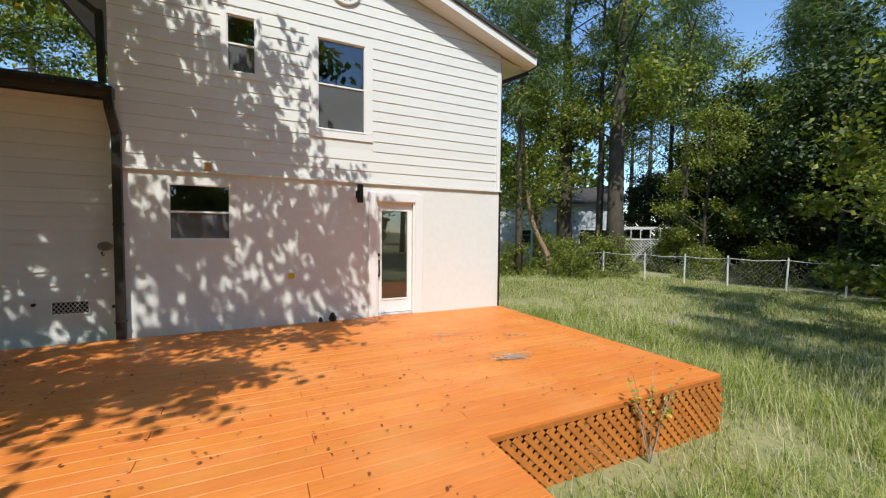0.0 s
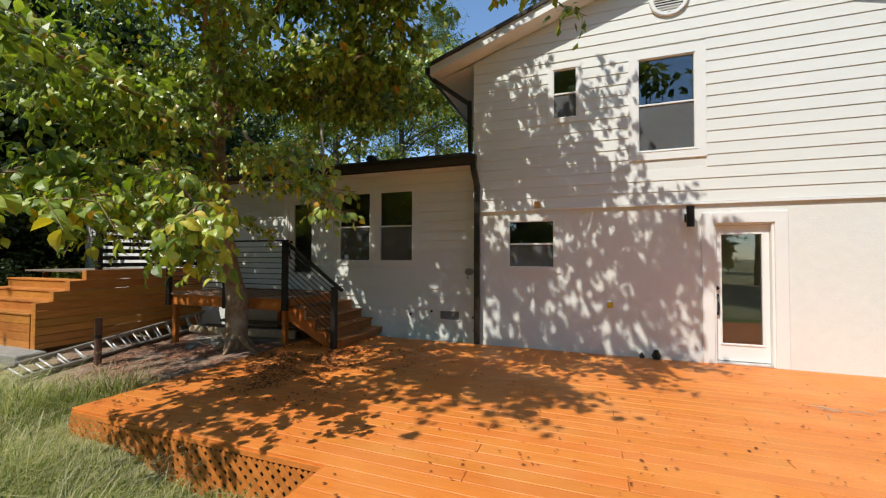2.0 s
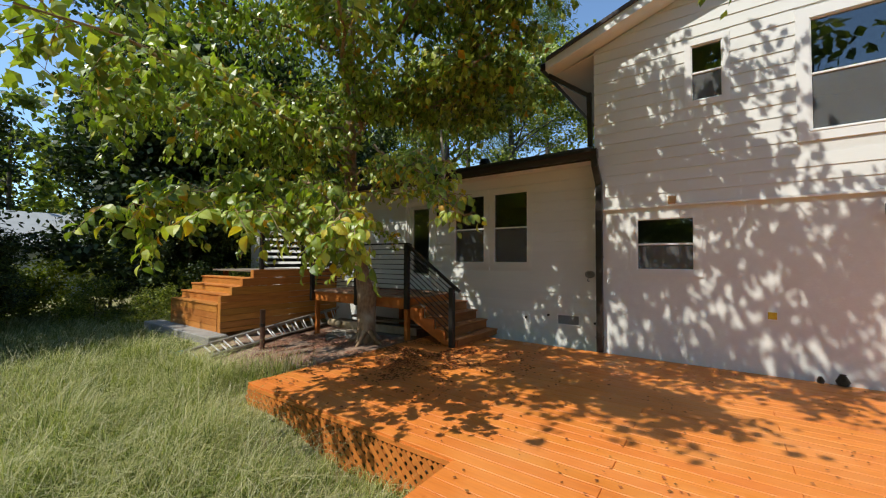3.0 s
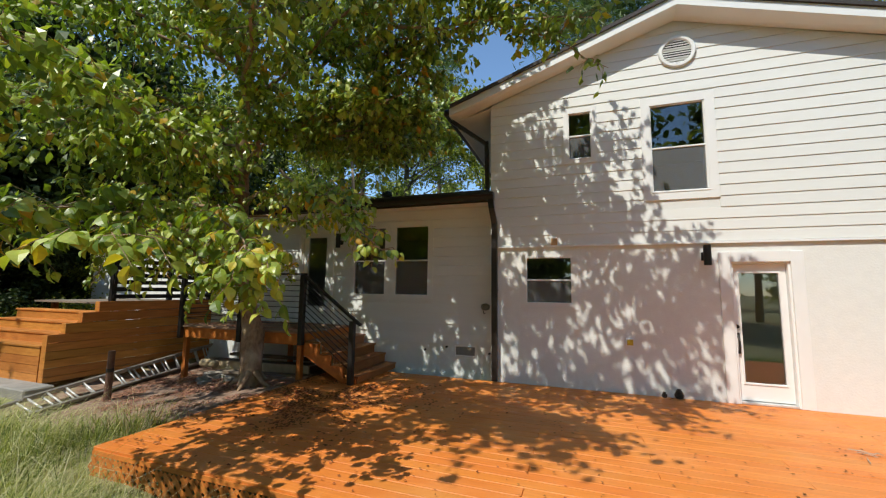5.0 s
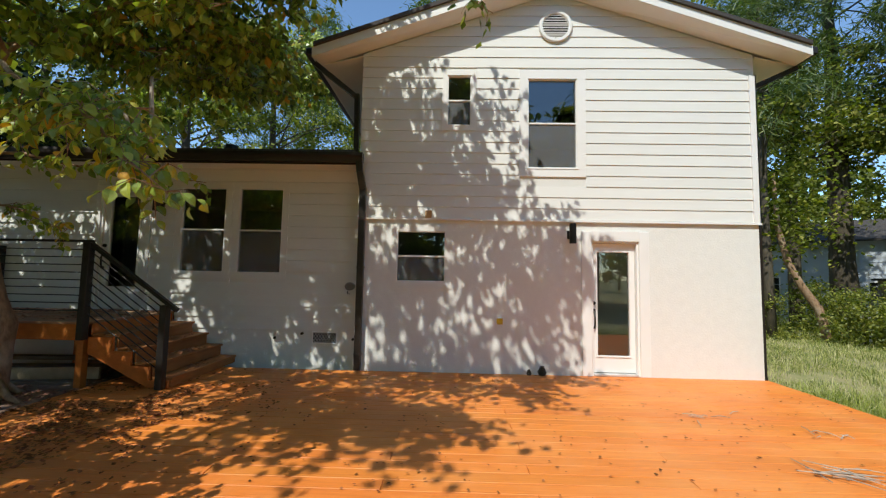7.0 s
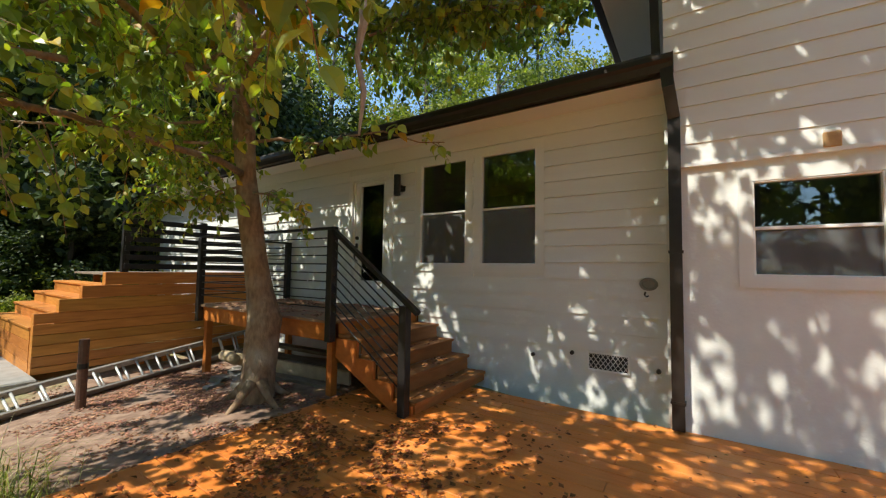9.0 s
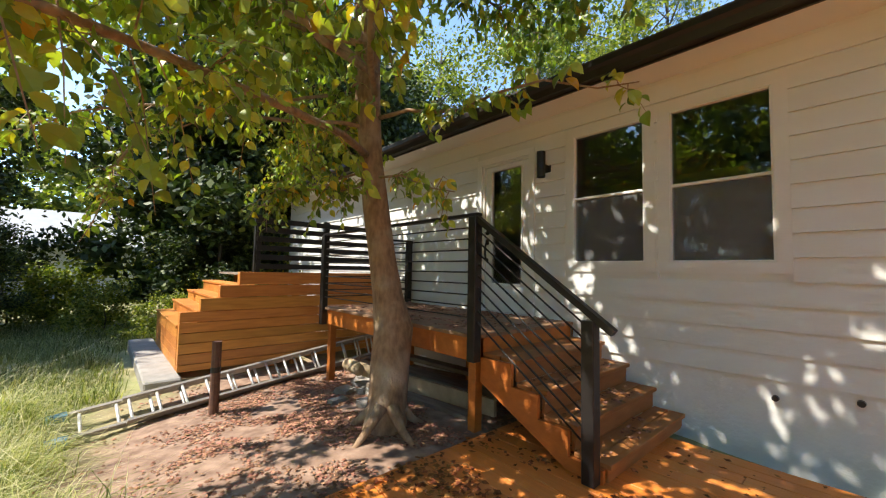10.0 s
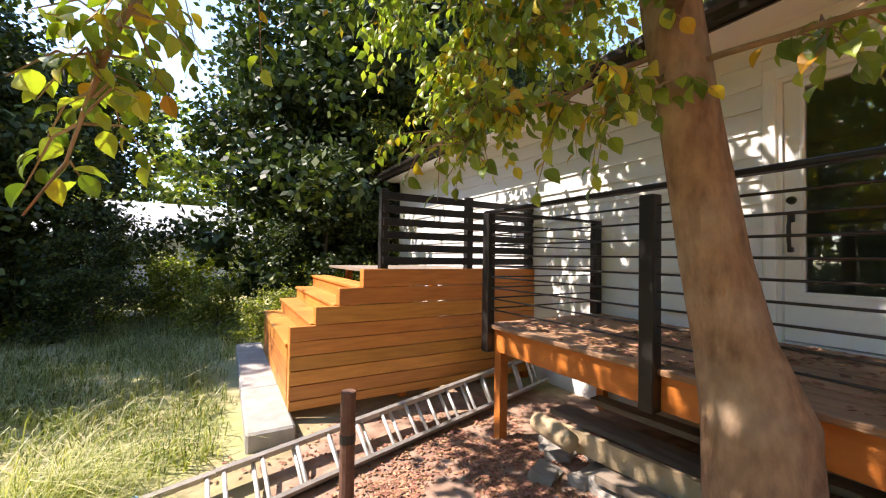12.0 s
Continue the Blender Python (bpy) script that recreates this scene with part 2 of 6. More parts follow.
def ground_mat():
    m = mat("ground_soil", (0.20, 0.22, 0.08), (0.34, 0.30, 0.15), 0.95, scale=2.5, bump=0.8, bump_scale=14, stain=(0.34, 0.28, 0.15), stain_amount=0.8, stain_scale=0.9)
    n, link = m.node_tree.nodes, m.node_tree.links.new
    b = n["Principled BSDF"]
    grass = b.inputs["Base Color"].links[0].from_socket
    geo = n.new("ShaderNodeNewGeometry")
    # bare earth round the tree
    sub = n.new("ShaderNodeVectorMath")
    sub.operation = "SUBTRACT"
    sub.inputs[1].default_value = (-6.3, 5.3, 0)
    link(geo.outputs["Position"], sub.inputs[0])
    mul = n.new("ShaderNodeVectorMath")
    mul.operation = "MULTIPLY"
    mul.inputs[1].default_value = (1 / 2.9, 1 / 2.5, 0)
    link(sub.outputs[0], mul.inputs[0])
    ln = n.new("ShaderNodeVectorMath")
    ln.operation = "LENGTH"
    link(mul.outputs[0], ln.inputs[0])
    no = n.new("ShaderNodeTexNoise")
    no.inputs["Scale"].default_value = 2.0
    link(geo.outputs["Position"], no.inputs["Vector"])
    ad = n.new("ShaderNodeMath")
    ad.operation = "MULTIPLY_ADD"
    ad.inputs[1].default_value = 0.5
    link(no.outputs[0], ad.inputs[0])
    link(ln.outputs["Value"], ad.inputs[2])
    mr = n.new("ShaderNodeMapRange")
    mr.inputs[1].default_value, mr.inputs[2].default_value, mr.inputs[3].default_value, mr.inputs[4].default_value = 1.12, 1.35, 1, 0
    link(ad.outputs[0], mr.inputs[0])
    fine = n.new("ShaderNodeTexNoise")
    fine.inputs["Scale"].default_value, fine.inputs["Detail"].default_value = 7, 8
    link(geo.outputs["Position"], fine.inputs["Vector"])
    dirt = n.new("ShaderNodeValToRGB")
    dirt.color_ramp.elements[0].position, dirt.color_ramp.elements[0].color = 0.35, (0.19, 0.115, 0.08, 1)
    dirt.color_ramp.elements[1].position, dirt.color_ramp.elements[1].color = 0.65, (0.34, 0.225, 0.16, 1)
    link(fine.outputs[0], dirt.inputs[0])
    mx = n.new("ShaderNodeMix")
    mx.data_type = "RGBA"
    link(mr.outputs[0], mx.inputs[0])
    link(grass, mx.inputs[6])
    link(dirt.outputs[0], mx.inputs[7])
    link(mx.outputs[2], b.inputs["Base Color"])
    return m


M_ground = ground_mat()

# ---- mesh tools ----


def part(name, bm, material, parent=None, label="", smooth=False):
    me = bpy.data.meshes.new(name)
    bm.to_mesh(me)
    bm.free()
    me.materials.append(material)
    if smooth:
        me.shade_smooth()
    ob = new(name, me)
    if parent:
        ob.parent = parent
    return tagged(ob, label)


def thing(name, label, category, group="", at=(0, 0, 0), kind=""):
    ob = new(name)
    ob.empty_display_size = 0.1
    ob.location = at
    return tagged(ob, label, category, group, kind)


def settle(root, at):
    """Move the thing's origin to at while its parts stay where they are."""
    root.location = at
    for c in root.children:
        c.location = Vector(c.location) - Vector(at)


def box(bm, x0, x1, y0, y1, z0, z1, bevel=0.0):
    vs = [bm.verts.new((x, y, z)) for x in (x0, x1) for y in (y0, y1) for z in (z0, z1)]
    fs = [bm.faces.new([vs[i] for i in q]) for q in ((0, 1, 3, 2), (4, 6, 7, 5), (0, 4, 5, 1), (2, 3, 7, 6), (0, 2, 6, 4), (1, 5, 7, 3))]
    if bevel:
        es = list({e for f in fs for e in f.edges})
        bmesh.ops.bevel(bm, geom=es, offset=bevel, segments=1, affect="EDGES")
    return bm


def B(x0, x1, y0, y1, z0, z1, bevel=0.0):
    return box(bmesh.new(), x0, x1, y0, y1, z0, z1, bevel)


def beam(bm, a, b, w, h, up=(0, 0, 1)):
    """A straight bar from a to b, w wide and h high."""
    a, b = Vector(a), Vector(b)
    d = (b - a).normalized()
    s = d.cross(Vector(up)).normalized() * (w / 2)
    u = s.cross(d).normalized() * (h / 2)
    vs = [bm.verts.new(p + i * s + j * u) for p in (a, b) for i, j in ((-1, -1), (1, -1), (1, 1), (-1, 1))]
    for q in ((3, 2, 1, 0), (4, 5, 6, 7), (0, 1, 5, 4), (1, 2, 6, 5), (2, 3, 7, 6), (3, 0, 4, 7)):
        bm.faces.new([vs[i] for i in q])
    return bm


def tube(bm, pts, radii, sides=8, wobble=0.0, cap=True):
    """A round bar through pts with the given radii."""
    rings = []
    pts = [Vector(p) for p in pts]
    for i, p in enumerate(pts):
        d = (pts[min(i + 1, len(pts) - 1)] - pts[max(i - 1, 0)]).normalized()
        s = d.cross(Vector((0.31, 0.17, 0.93) if abs(d.z) < 0.9 else (1, 0.1, 0))).normalized()
        u = d.cross(s)
        ring = []
        for k in range(sides):
            a = 2 * math.pi * k / sides
            r = radii[i] * (1 + wobble * noise.noise(p * 3 + Vector((math.cos(a), math.sin(a), 0)) * 1.3))
            ring.append(bm.verts.new(p + s * math.cos(a) * r + u * math.sin(a) * r))
        rings.append(ring)
    for r0, r1 in zip(rings, rings[1:]):
        for k in range(sides):
            bm.faces.new((r0[k], r0[(k + 1) % sides], r1[(k + 1) % sides], r1[k]))
    if cap:
        bm.faces.new(rings[0][::-1])
        bm.faces.new(rings[-1])
    return bm


def panel(bm, x0, x1, z0, z1, y0, y1, holes):
    """A wall slab between y0 and y1 with rectangular holes (x0, x1, z0, z1), as one closed sheet."""
    xs = sorted({x0, x1, *[min(max(v, x0), x1) for h in holes for v in h[:2]]})
    zs = sorted({z0, z1, *[min(max(v, z0), z1) for h in holes for v in h[2:]]})
    made = {}

    def v(i, j, k):
        if (i, j, k) not in made:
            made[(i, j, k)] = bm.verts.new((xs[i], (y0, y1)[k], zs[j]))
        return made[(i, j, k)]

    def solid(i, j):
        if not (0 <= i < len(xs) - 1 and 0 <= j < len(zs) - 1):
            return False
        mx, mz = (xs[i] + xs[i + 1]) / 2, (zs[j] + zs[j + 1]) / 2
        return not any(h[0] < mx < h[1] and h[2] < mz < h[3] for h in holes)

    for i in range(len(xs) - 1):
        for j in range(len(zs) - 1):
            if not solid(i, j):
                continue
            bm.faces.new((v(i, j, 0), v(i + 1, j, 0), v(i + 1, j + 1, 0), v(i, j + 1, 0)))
            bm.faces.new((v(i, j + 1, 1), v(i + 1, j + 1, 1), v(i + 1, j, 1), v(i, j, 1)))
            for di, dj, a, b in ((-1, 0, (i, j), (i, j + 1)), (1, 0, (i + 1, j + 1), (i + 1, j)), (0, -1, (i + 1, j), (i, j)), (0, 1, (i, j + 1), (i + 1, j + 1))):
                if not solid(i + di, j + dj):
                    bm.faces.new((v(*a, 0), v(*b, 0), v(*b, 1), v(*a, 1)))
    return bm


def mesh_of(name, verts, faces, material, label="", smooth=False):
    me = bpy.data.meshes.new(name)
    me.from_pydata(verts, [], faces)
    me.materials.append(material)
    if smooth:
        me.shade_smooth()
    return tagged(new(name, me), label)

# ---- ground ----
CTRL = [(4.8, 2.4, -.62), (2.3, 2.4, -.56), (-2.6, 2.4, -.48), (-4.7, 2.4, -.26), (-4.85, 3.3, -.07), (-4.85, 4.6, -.02), (-5.4, 5.1, -.03),
        (-5.0, 6.2, -.03), (-7.4, 4.1, -.29), (-7.6, 5.6, -.22), (-9, 3.9, -.20), (-9, 3, -.3), (-7.5, 2.8, -.37), (-6, 1.6, -.38), (0, -5, -.62),
        (6, 6, -.6), (20, 10, -.6), (12, -4, -.65), (-20, 0, -.45), (-16, 8, -.25), (-14, 3, -.35), (0, 16, -.4), (-8, 16, -.2), (0, 0, -.58)]


def gz(x, y):
    s = w = 0.0
    for cx, cy, cz in CTRL:
        k = 1.0 / ((x - cx) ** 2 + (y - cy) ** 2 + 0.15) ** 1.5
        s, w = s + k * cz, w + k
    z = s / w + 0.03 * noise.noise((x * 0.8, y * 0.8, 0)) + 0.012 * noise.noise((x * 4, y * 4, 3))
    if -4.66 < x < 4.76 and 2.45 < y < 6.9:
        z = min(z, -0.3)
    if -1.5 < x < 1.7 and y < 2.5:
        z = min(z, -0.5)
    return z


def ladder_steps(lo, hi, step, far):
    mid = list(np.arange(lo, hi + 0.01, step))
    left, right, d = [], [], step
    p = lo
    while p > -far:
        d *= 1.35
        p -= d
        left.append(p)
    p, d = hi, step
    while p < far:
        d *= 1.35
        p += d
        right.append(p)
    return left[::-1] + mid + right


gx, gy = ladder_steps(-13, 14, 0.2, 900), ladder_steps(-7, 15, 0.2, 900)
gv = [(x, y, gz(x, y) if abs(x) < 60 and abs(y) < 60 else -0.5) for y in gy for x in gx]
nx = len(gx)
gf = [(j * nx + i, j * nx + i + 1, (j + 1) * nx + i + 1, (j + 1) * nx + i) for j in range(len(gy) - 1) for i in range(nx - 1)]
ground = mesh_of("ground", gv, gf, M_ground, smooth=True)
tagged(ground, "uneven ground of bare earth and rough grass soil", "ground", kind="structure")

# ---- house: walls ----
TX0, TX1, TY, SY = -1.6, 4.757, 6.772, 6.758        # tall wing: ends, masonry face, sheathing face under the boards
LX0, LY = -13.5, 7.125                             # low wing: far end and sheathing face
LEDGE = 2.415
APX, SLOPE, SLOPE_R = 1.535, 0.349, 0.333
DOOR1 = (2.128, 2.870, -0.3, 2.10)
WIN1 = (-0.960, -0.180, 1.405, 2.214)
UWIN = (1.12, 1.912, 3.262, 4.75)
SWIN = (-0.19, 0.196, 3.955, 4.80)
LW1 = (-4.753, -3.980, 1.495, 2.950)
LW2 = (-3.752, -2.988, 1.495, 2.950)
DOOR2 = (-6.17, -5.36, 0.80, 2.88)


def rake(x):
    """The top line of the tall wing's roof."""
    return 6.45 - (SLOPE_R if x > APX else SLOPE) * abs(x - APX)


def under_rake(x):
    return rake(x) - 0.19


def wall(name, bm, material, label):
    return tagged(part(name, bm, material), label, "wall", kind="structure")


wall("wall_masonry", panel(bmesh.new(), TX0, TX1, -0.7, LEDGE, TY, TY + 0.2, [DOOR1, WIN1]), M_stucco, "white painted masonry lower wall of the tall wing")
wall("wall_upper", panel(bmesh.new(), TX0, TX1, LEDGE, 4.8, SY, SY + 0.2, [UWIN, SWIN]), M_siding, "white sheathed upper wall of the tall wing")
bm = bmesh.new()
tri = [(TX0, 4.8), (TX1, 4.8), (TX1, under_rake(TX1)), (APX, under_rake(APX)), (TX0, under_rake(TX0))]
for y in (SY, SY + 0.2):
    f = [bm.verts.new((x, y, z)) for x, z in tri]
    bm.faces.new(f if y == SY else f[::-1])
bm.verts.ensure_lookup_table()
for i in range(5):
    j = (i + 1) % 5
    bm.faces.new((bm.verts[j], bm.verts[i], bm.verts[5 + i], bm.verts[5 + j]))
wall("wall_gable", bm, M_siding, "white gable wall of the tall wing")
wall("wall_side", B(TX0, TX0 + 0.2, SY + 0.2, 15.0, -0.7, 4.98), M_stucco, "white side wall of the tall wing")
# unseen opening, added only to let daylight into the room behind the door
bm = bmesh.new()
for ya, yb, za, zb in ((SY + 0.2, 7.1, -0.7, 4.98), (8.4, 15.0, -0.7, 4.98), (7.1, 8.4, -0.7, 0.2), (7.1, 8.4, 2.3, 4.98)):
    box(bm, TX1 - 0.2, TX1, ya, yb, za, zb)
wall("wall_side", bm, M_stucco, "white side wall of the tall wing with an added unseen opening for light")
wall("wall_rear", B(LX0, TX1, 15.0, 15.2, -0.7, 3.3), M_stucco, "white rear wall of the house")
wall("wall_rear", B(TX0, TX1, 15.0, 15.2, 3.3, 4.98), M_stucco, "white rear wall of the tall wing")
wall("wall_low_wing", panel(bmesh.new(), LX0, TX0, 0.56, 3.42, LY, LY + 0.2, [DOOR2, LW1, LW2]), M_siding, "white sheathed wall of the low wing")
wall("wall_foundation", B(LX0, TX0, LY - 0.008, LY + 0.2, -0.7, 0.56), M_stucco, "white painted foundation wall of the low wing")
wall("wall_end", B(LX0 - 0.2, LX0, LY - 0.008, 15.2, -0.7, 3.42), M_stucco, "white end wall of the low wing")
# rooms behind the glass
tagged(part("floor_room", B(TX0 + 0.2, TX1 - 0.2, TY + 0.2, 15, -0.05, 0.0), M_roomfloor), "wooden floor inside the tall wing", "floor", kind="structure")
tagged(part("floor_upper_room", B(TX0 + 0.2, TX1 - 0.2, SY + 0.2, 15, 2.55, 2.7), M_room), "floor between the storeys", "floor", kind="structure")
tagged(part("ceiling_room", B(TX0 + 0.2, TX1 - 0.2, SY + 0.2, 15, 4.86, 4.96), M_room), "grey ceiling of the upper room", "ceiling", kind="structure")
tagged(part("floor_low_wing", B(LX0, TX0, LY + 0.2, 15, 0.66, 0.8), M_roomfloor), "wooden floor inside the low wing", "floor", kind="structure")
tagged(part("ceiling_low_wing", B(LX0, TX0, LY + 0.2, 15, 3.12, 3.2), M_room), "grey ceiling inside the low wing", "ceiling", kind="structure")
tagged(part("wall_room", B(TX0 + 0.2, TX1 - 0.2, 8.5, 8.6, 0.0, 2.55), M_room), "grey inner wall of the room behind the door", "wall", kind="structure")
tagged(part("wall_room", B(LX0, TX0, 10.5, 10.6, 0.8, 3.12), M_room), "grey inner wall of the low wing", "wall", kind="structure")
tagged(part("wall_room", B(TX0 + 0.2, TX1 - 0.2, 10.5, 10.6, 2.7, 4.86), M_room), "grey inner wall of the upper room", "wall", kind="structure")

# ---- roofs ----
RY0 = 6.43
roof = thing("roof", "gabled shingle roof of the tall wing with white rakes and soffits", "roof", at=(APX, RY0, 4.8), kind="structure")


def roof_slab(bm, x0, x1, y0, y1, lift0, lift1):
    """A sloping slab on one side of the ridge, between two heights over the roof's top line."""
    vs = []
    for y in (y0, y1):
        for x in (x0, x1):
            for l in (lift0, lift1):
                vs.append(bm.verts.new((x, y, rake(x) + l)))
    for q in ((0, 1, 3, 2), (4, 6, 7, 5), (0, 4, 5, 1), (2, 3, 7, 6), (0, 2, 6, 4), (1, 5, 7, 3)):
        bm.faces.new([vs[i] for i in q])
    return bm


for name, x0, x1 in (("roof_slope", APX, 5.39), ("roof_slope", -2.32, APX)):
    part(name, roof_slab(bmesh.new(), x0, x1, RY0 + 0.026, 15.5, -0.12, -0.022), M_trim, roof, "white boarded underside")
    part("shingle_course", roof_slab(bmesh.new(), x0, x1 + 0.0, RY0 - 0.035, 15.5, -0.020, 0.045), M_shingle, roof, "dark shingles")
    part("rake_board", roof_slab(bmesh.new(), x0, x1, RY0, RY0 + 0.026, -0.168, -0.022), M_trim, roof, "white rake board")
for xe, xw in ((5.39, TX1 + 0.02), (-2.32, TX0 - 0.002)):
    for bm, xa_, ya_, la_, xb_, yb_, lb_ in ((bmesh.new(), APX, RY0 + 0.026, -0.166, xe, SY - 0.024, -0.245), (bmesh.new(), xw, SY - 0.024, -0.245, xe, 15.4, -0.245)):
        vs = []
        for t_ in (0, 0.012):
            for x_, y_, l_ in ((xa_, ya_, la_), (xb_, ya_, la_ if xa_ == APX or la_ == lb_ else lb_), (xb_, yb_, lb_ if xa_ != APX else -0.2), (xa_, yb_, lb_)):
                vs.append(bm.verts.new((x_, y_, rake(x_) + (l_ if abs(x_ - xe) > 0.01 else -0.172) + t_)))
        for q in ((3, 2, 1, 0), (4, 5, 6, 7), (0, 1, 5, 4), (1, 2, 6, 5), (2, 3, 7, 6), (3, 0, 4, 7)):
            bm.faces.new([vs[i] for i in q])
        part("soffit", bm, M_trim, roof, "white soffit")
for xa, xb in ((5.39, 5.415), (-2.345, -2.32)):
    part("fascia", B(xa, xb, RY0 + 0.0, 15.4, rake(xa) - 0.17, rake(xa) - 0.02), M_trim, roof)
settle(roof, (APX, RY0, 4.8))


def gutter_profile(bm, x0, x1, y0, depth, z1, height):
    """A K-shaped gutter along x, open above."""
    prof = [(0, 0), (0, -height), (depth * 0.62, -height), (depth * 0.8, -height * 0.55), (depth, -height * 0.35), (depth, 0), (depth - 0.012, 0), (depth - 0.012, -0.02), (depth * 0.6, -height + 0.012), (0.012, -height + 0.012), (0.012, 0)]
    rings = [[bm.verts.new((x, y0 - a, z1 + b)) for a, b in prof] for x in (x0, x1)]
    n = len(prof)
    for i in range(n):
        bm.faces.new((rings[0][i], rings[0][(i + 1) % n], rings[1][(i + 1) % n], rings[1][i]))
    return bm


g = thing("gutter", "dark bronze gutter along the low wing's eave", "gutter")
part("trough", gutter_profile(bmesh.new(), LX0 - 0.3, -1.52, 6.66, 0.13, 3.42, 0.14), M_gutter, g)
part("end_cap", B(-1.52, -1.512, 6.53, 6.66, 3.28, 3.425), M_gutter, g)
settle(g, (-7, 6.66, 3.28))
for x, lab in ((5.415, "right"), (-2.345, "left")):
    s = 1 if x > 0 else -1
    g = thing("gutter", "dark gutter along the tall wing's side eave", "gutter")
    part("trough", B(min(x, x + s * 0.12), max(x, x + s * 0.12), RY0 + 0.03, 15.4, rake(x) - 0.13, rake(x) + 0.0, 0.02), M_gutter, g)
    settle(g, (x, 10, 4.9))

low_roof = thing("roof", "low-pitched dark shingle roof over the low wing with a painted soffit", "roof", kind="structure")
bm = bmesh.new()
for x0, x1 in ((LX0 - 0.3, -1.62),):
    vs = [bm.verts.new(p) for p in ((x0, 6.6, 3.43), (x1, 6.6, 3.43), (x1, 15.4, 3.75), (x0, 15.4, 3.75), (x0, 6.6, 3.48), (x1, 6.6, 3.48), (x1, 11, 4.05), (x0, 11, 4.05))]
    bm.faces.new([vs[i] for i in (4, 5, 6, 7)])
    bm.faces.new([vs[i] for i in (0, 3, 2, 1)])
    bm.faces.new([vs[i] for i in (0, 1, 5, 4)])
    bm.faces.new([vs[i] for i in (7, 6, 2, 3)])
    bm.faces.new([vs[i] for i in (1, 2, 6, 5)])
    bm.faces.new([vs[i] for i in (0, 4, 7, 3)])
part("shingles", bm, M_shingle, low_roof, "dark shingles")
part("fascia", B(LX0 - 0.3, -1.62, 6.66, 6.685, 3.26, 3.43), M_gutter, low_roof, "dark fascia board")
bm = bmesh.new()
vs = [bm.verts.new(p) for p in ((LX0 - 0.3, 6.685, 3.275), (-1.62, 6.685, 3.275), (-1.62, LY + 0.05, 3.30), (LX0 - 0.3, LY + 0.05, 3.30), (LX0 - 0.3, 6.685, 3.29), (-1.62, 6.685, 3.29), (-1.62, LY + 0.05, 3.315), (LX0 - 0.3, LY + 0.05, 3.315))]
for q in ((3, 2, 1, 0), (4, 5, 6, 7), (0, 1, 5, 4), (1, 2, 6, 5), (2, 3, 7, 6), (3, 0, 4, 7)):
    bm.faces.new([vs[i] for i in q])
part("soffit", bm, M_trim, low_roof, "white soffit")
settle(low_roof, (-7.5, 8, 3.3))


def vent_stack(x, y, h, r):
    v = thing("roof_vent", "black capped roof vent pipe on the low roof", "vent", at=(x, y, 3.6), group="roof vents")
    part("pipe", tube(bmesh.new(), [(0, 0, -0.05), (0, 0, h)], [r, r], 12), M_black, v)
    part("cap", tube(bmesh.new(), [(0, 0, h), (0, 0, h + 0.02), (0, 0, h + 0.1), (0, 0, h + 0.13)], [r * 1.5, r * 1.55, r * 1.3, r * 0.4], 12), M_black, v)


vent_stack(-4.3, 7.7, 0.2, 0.085)
vent_stack(-3.45, 7.9, 0.12, 0.03)

# ---- downpipes ----
dp = thing("downpipe", "dark bronze downpipe where the two wings meet", "downpipe")
bm = beam(bmesh.new(), (-1.57, 6.60, 3.30), (-1.555, 6.60, 3.12), 0.10, 0.075, (0, 1, 0))
beam(bm, (-1.555, 6.60, 3.14), (-1.52, 6.69, 2.86), 0.10, 0.075, (0, 1, 0))
beam(bm, (-1.52, 6.70, 2.89), (-1.52, 6.70, 0.02), 0.10, 0.075, (0, 1, 0))
part("pipe", bm, M_gutter, dp)
part("strap", B(-1.58, -1.46, 6.655, 6.745, 1.60, 1.625), M_gutter, dp)
part("strap", B(-1.58, -1.46, 6.655, 6.745, 0.25, 0.275), M_gutter, dp)
settle(dp, (-1.52, 6.7, 0.02))
dp = thing("downpipe", "dark downpipe from the tall wing's gutter to the low roof", "downpipe")
bm = beam(bmesh.new(), (-2.32, 6.52, 4.86), (-1.70, 6.74, 4.42), 0.075, 0.075, (0, 1, 0))
beam(bm, (-1.68, 6.74, 4.46), (-1.66, 6.74, 3.52), 0.075, 0.075, (0, 1, 0))
part("pipe", bm, M_gutter, dp)
settle(dp, (-1.66, 6.74, 3.5))
dp = thing("downpipe", "dark downpipe at the corner of the tall wing", "downpipe")
bm = beam(bmesh.new(), (5.44, 6.75, 4.96), (4.84, 6.90, 4.70), 0.075, 0.075, (0, 1, 0))
beam(bm, (4.81, 6.87, 4.72), (4.81, 6.87, -0.5), 0.075, 0.075, (0, 1, 0))
part("pipe", bm, M_gutter, dp)
settle(dp, (4.81, 6.87, -0.5))

# ---- corner boards, ledge ----
tagged(part("trim", B(TX1 - 0.09, TX1 + 0.018, SY - 0.026, SY, LEDGE, 4.83), M_trim), "white corner board of the tall wing", "trim", kind="structure")
tagged(part("trim", B(TX0 - 0.012, TX1 + 0.022, SY - 0.03, SY - 0.002, LEDGE - 0.022, LEDGE + 0.012), M_trim), "white drip ledge between masonry and siding", "trim", kind="structure")
tagged(part("trim", B(TX1, TX1 + 0.018, SY - 0.026, SY + 0.1, LEDGE, 4.83), M_trim), "white corner board on the tall wing's side", "trim", kind="structure")


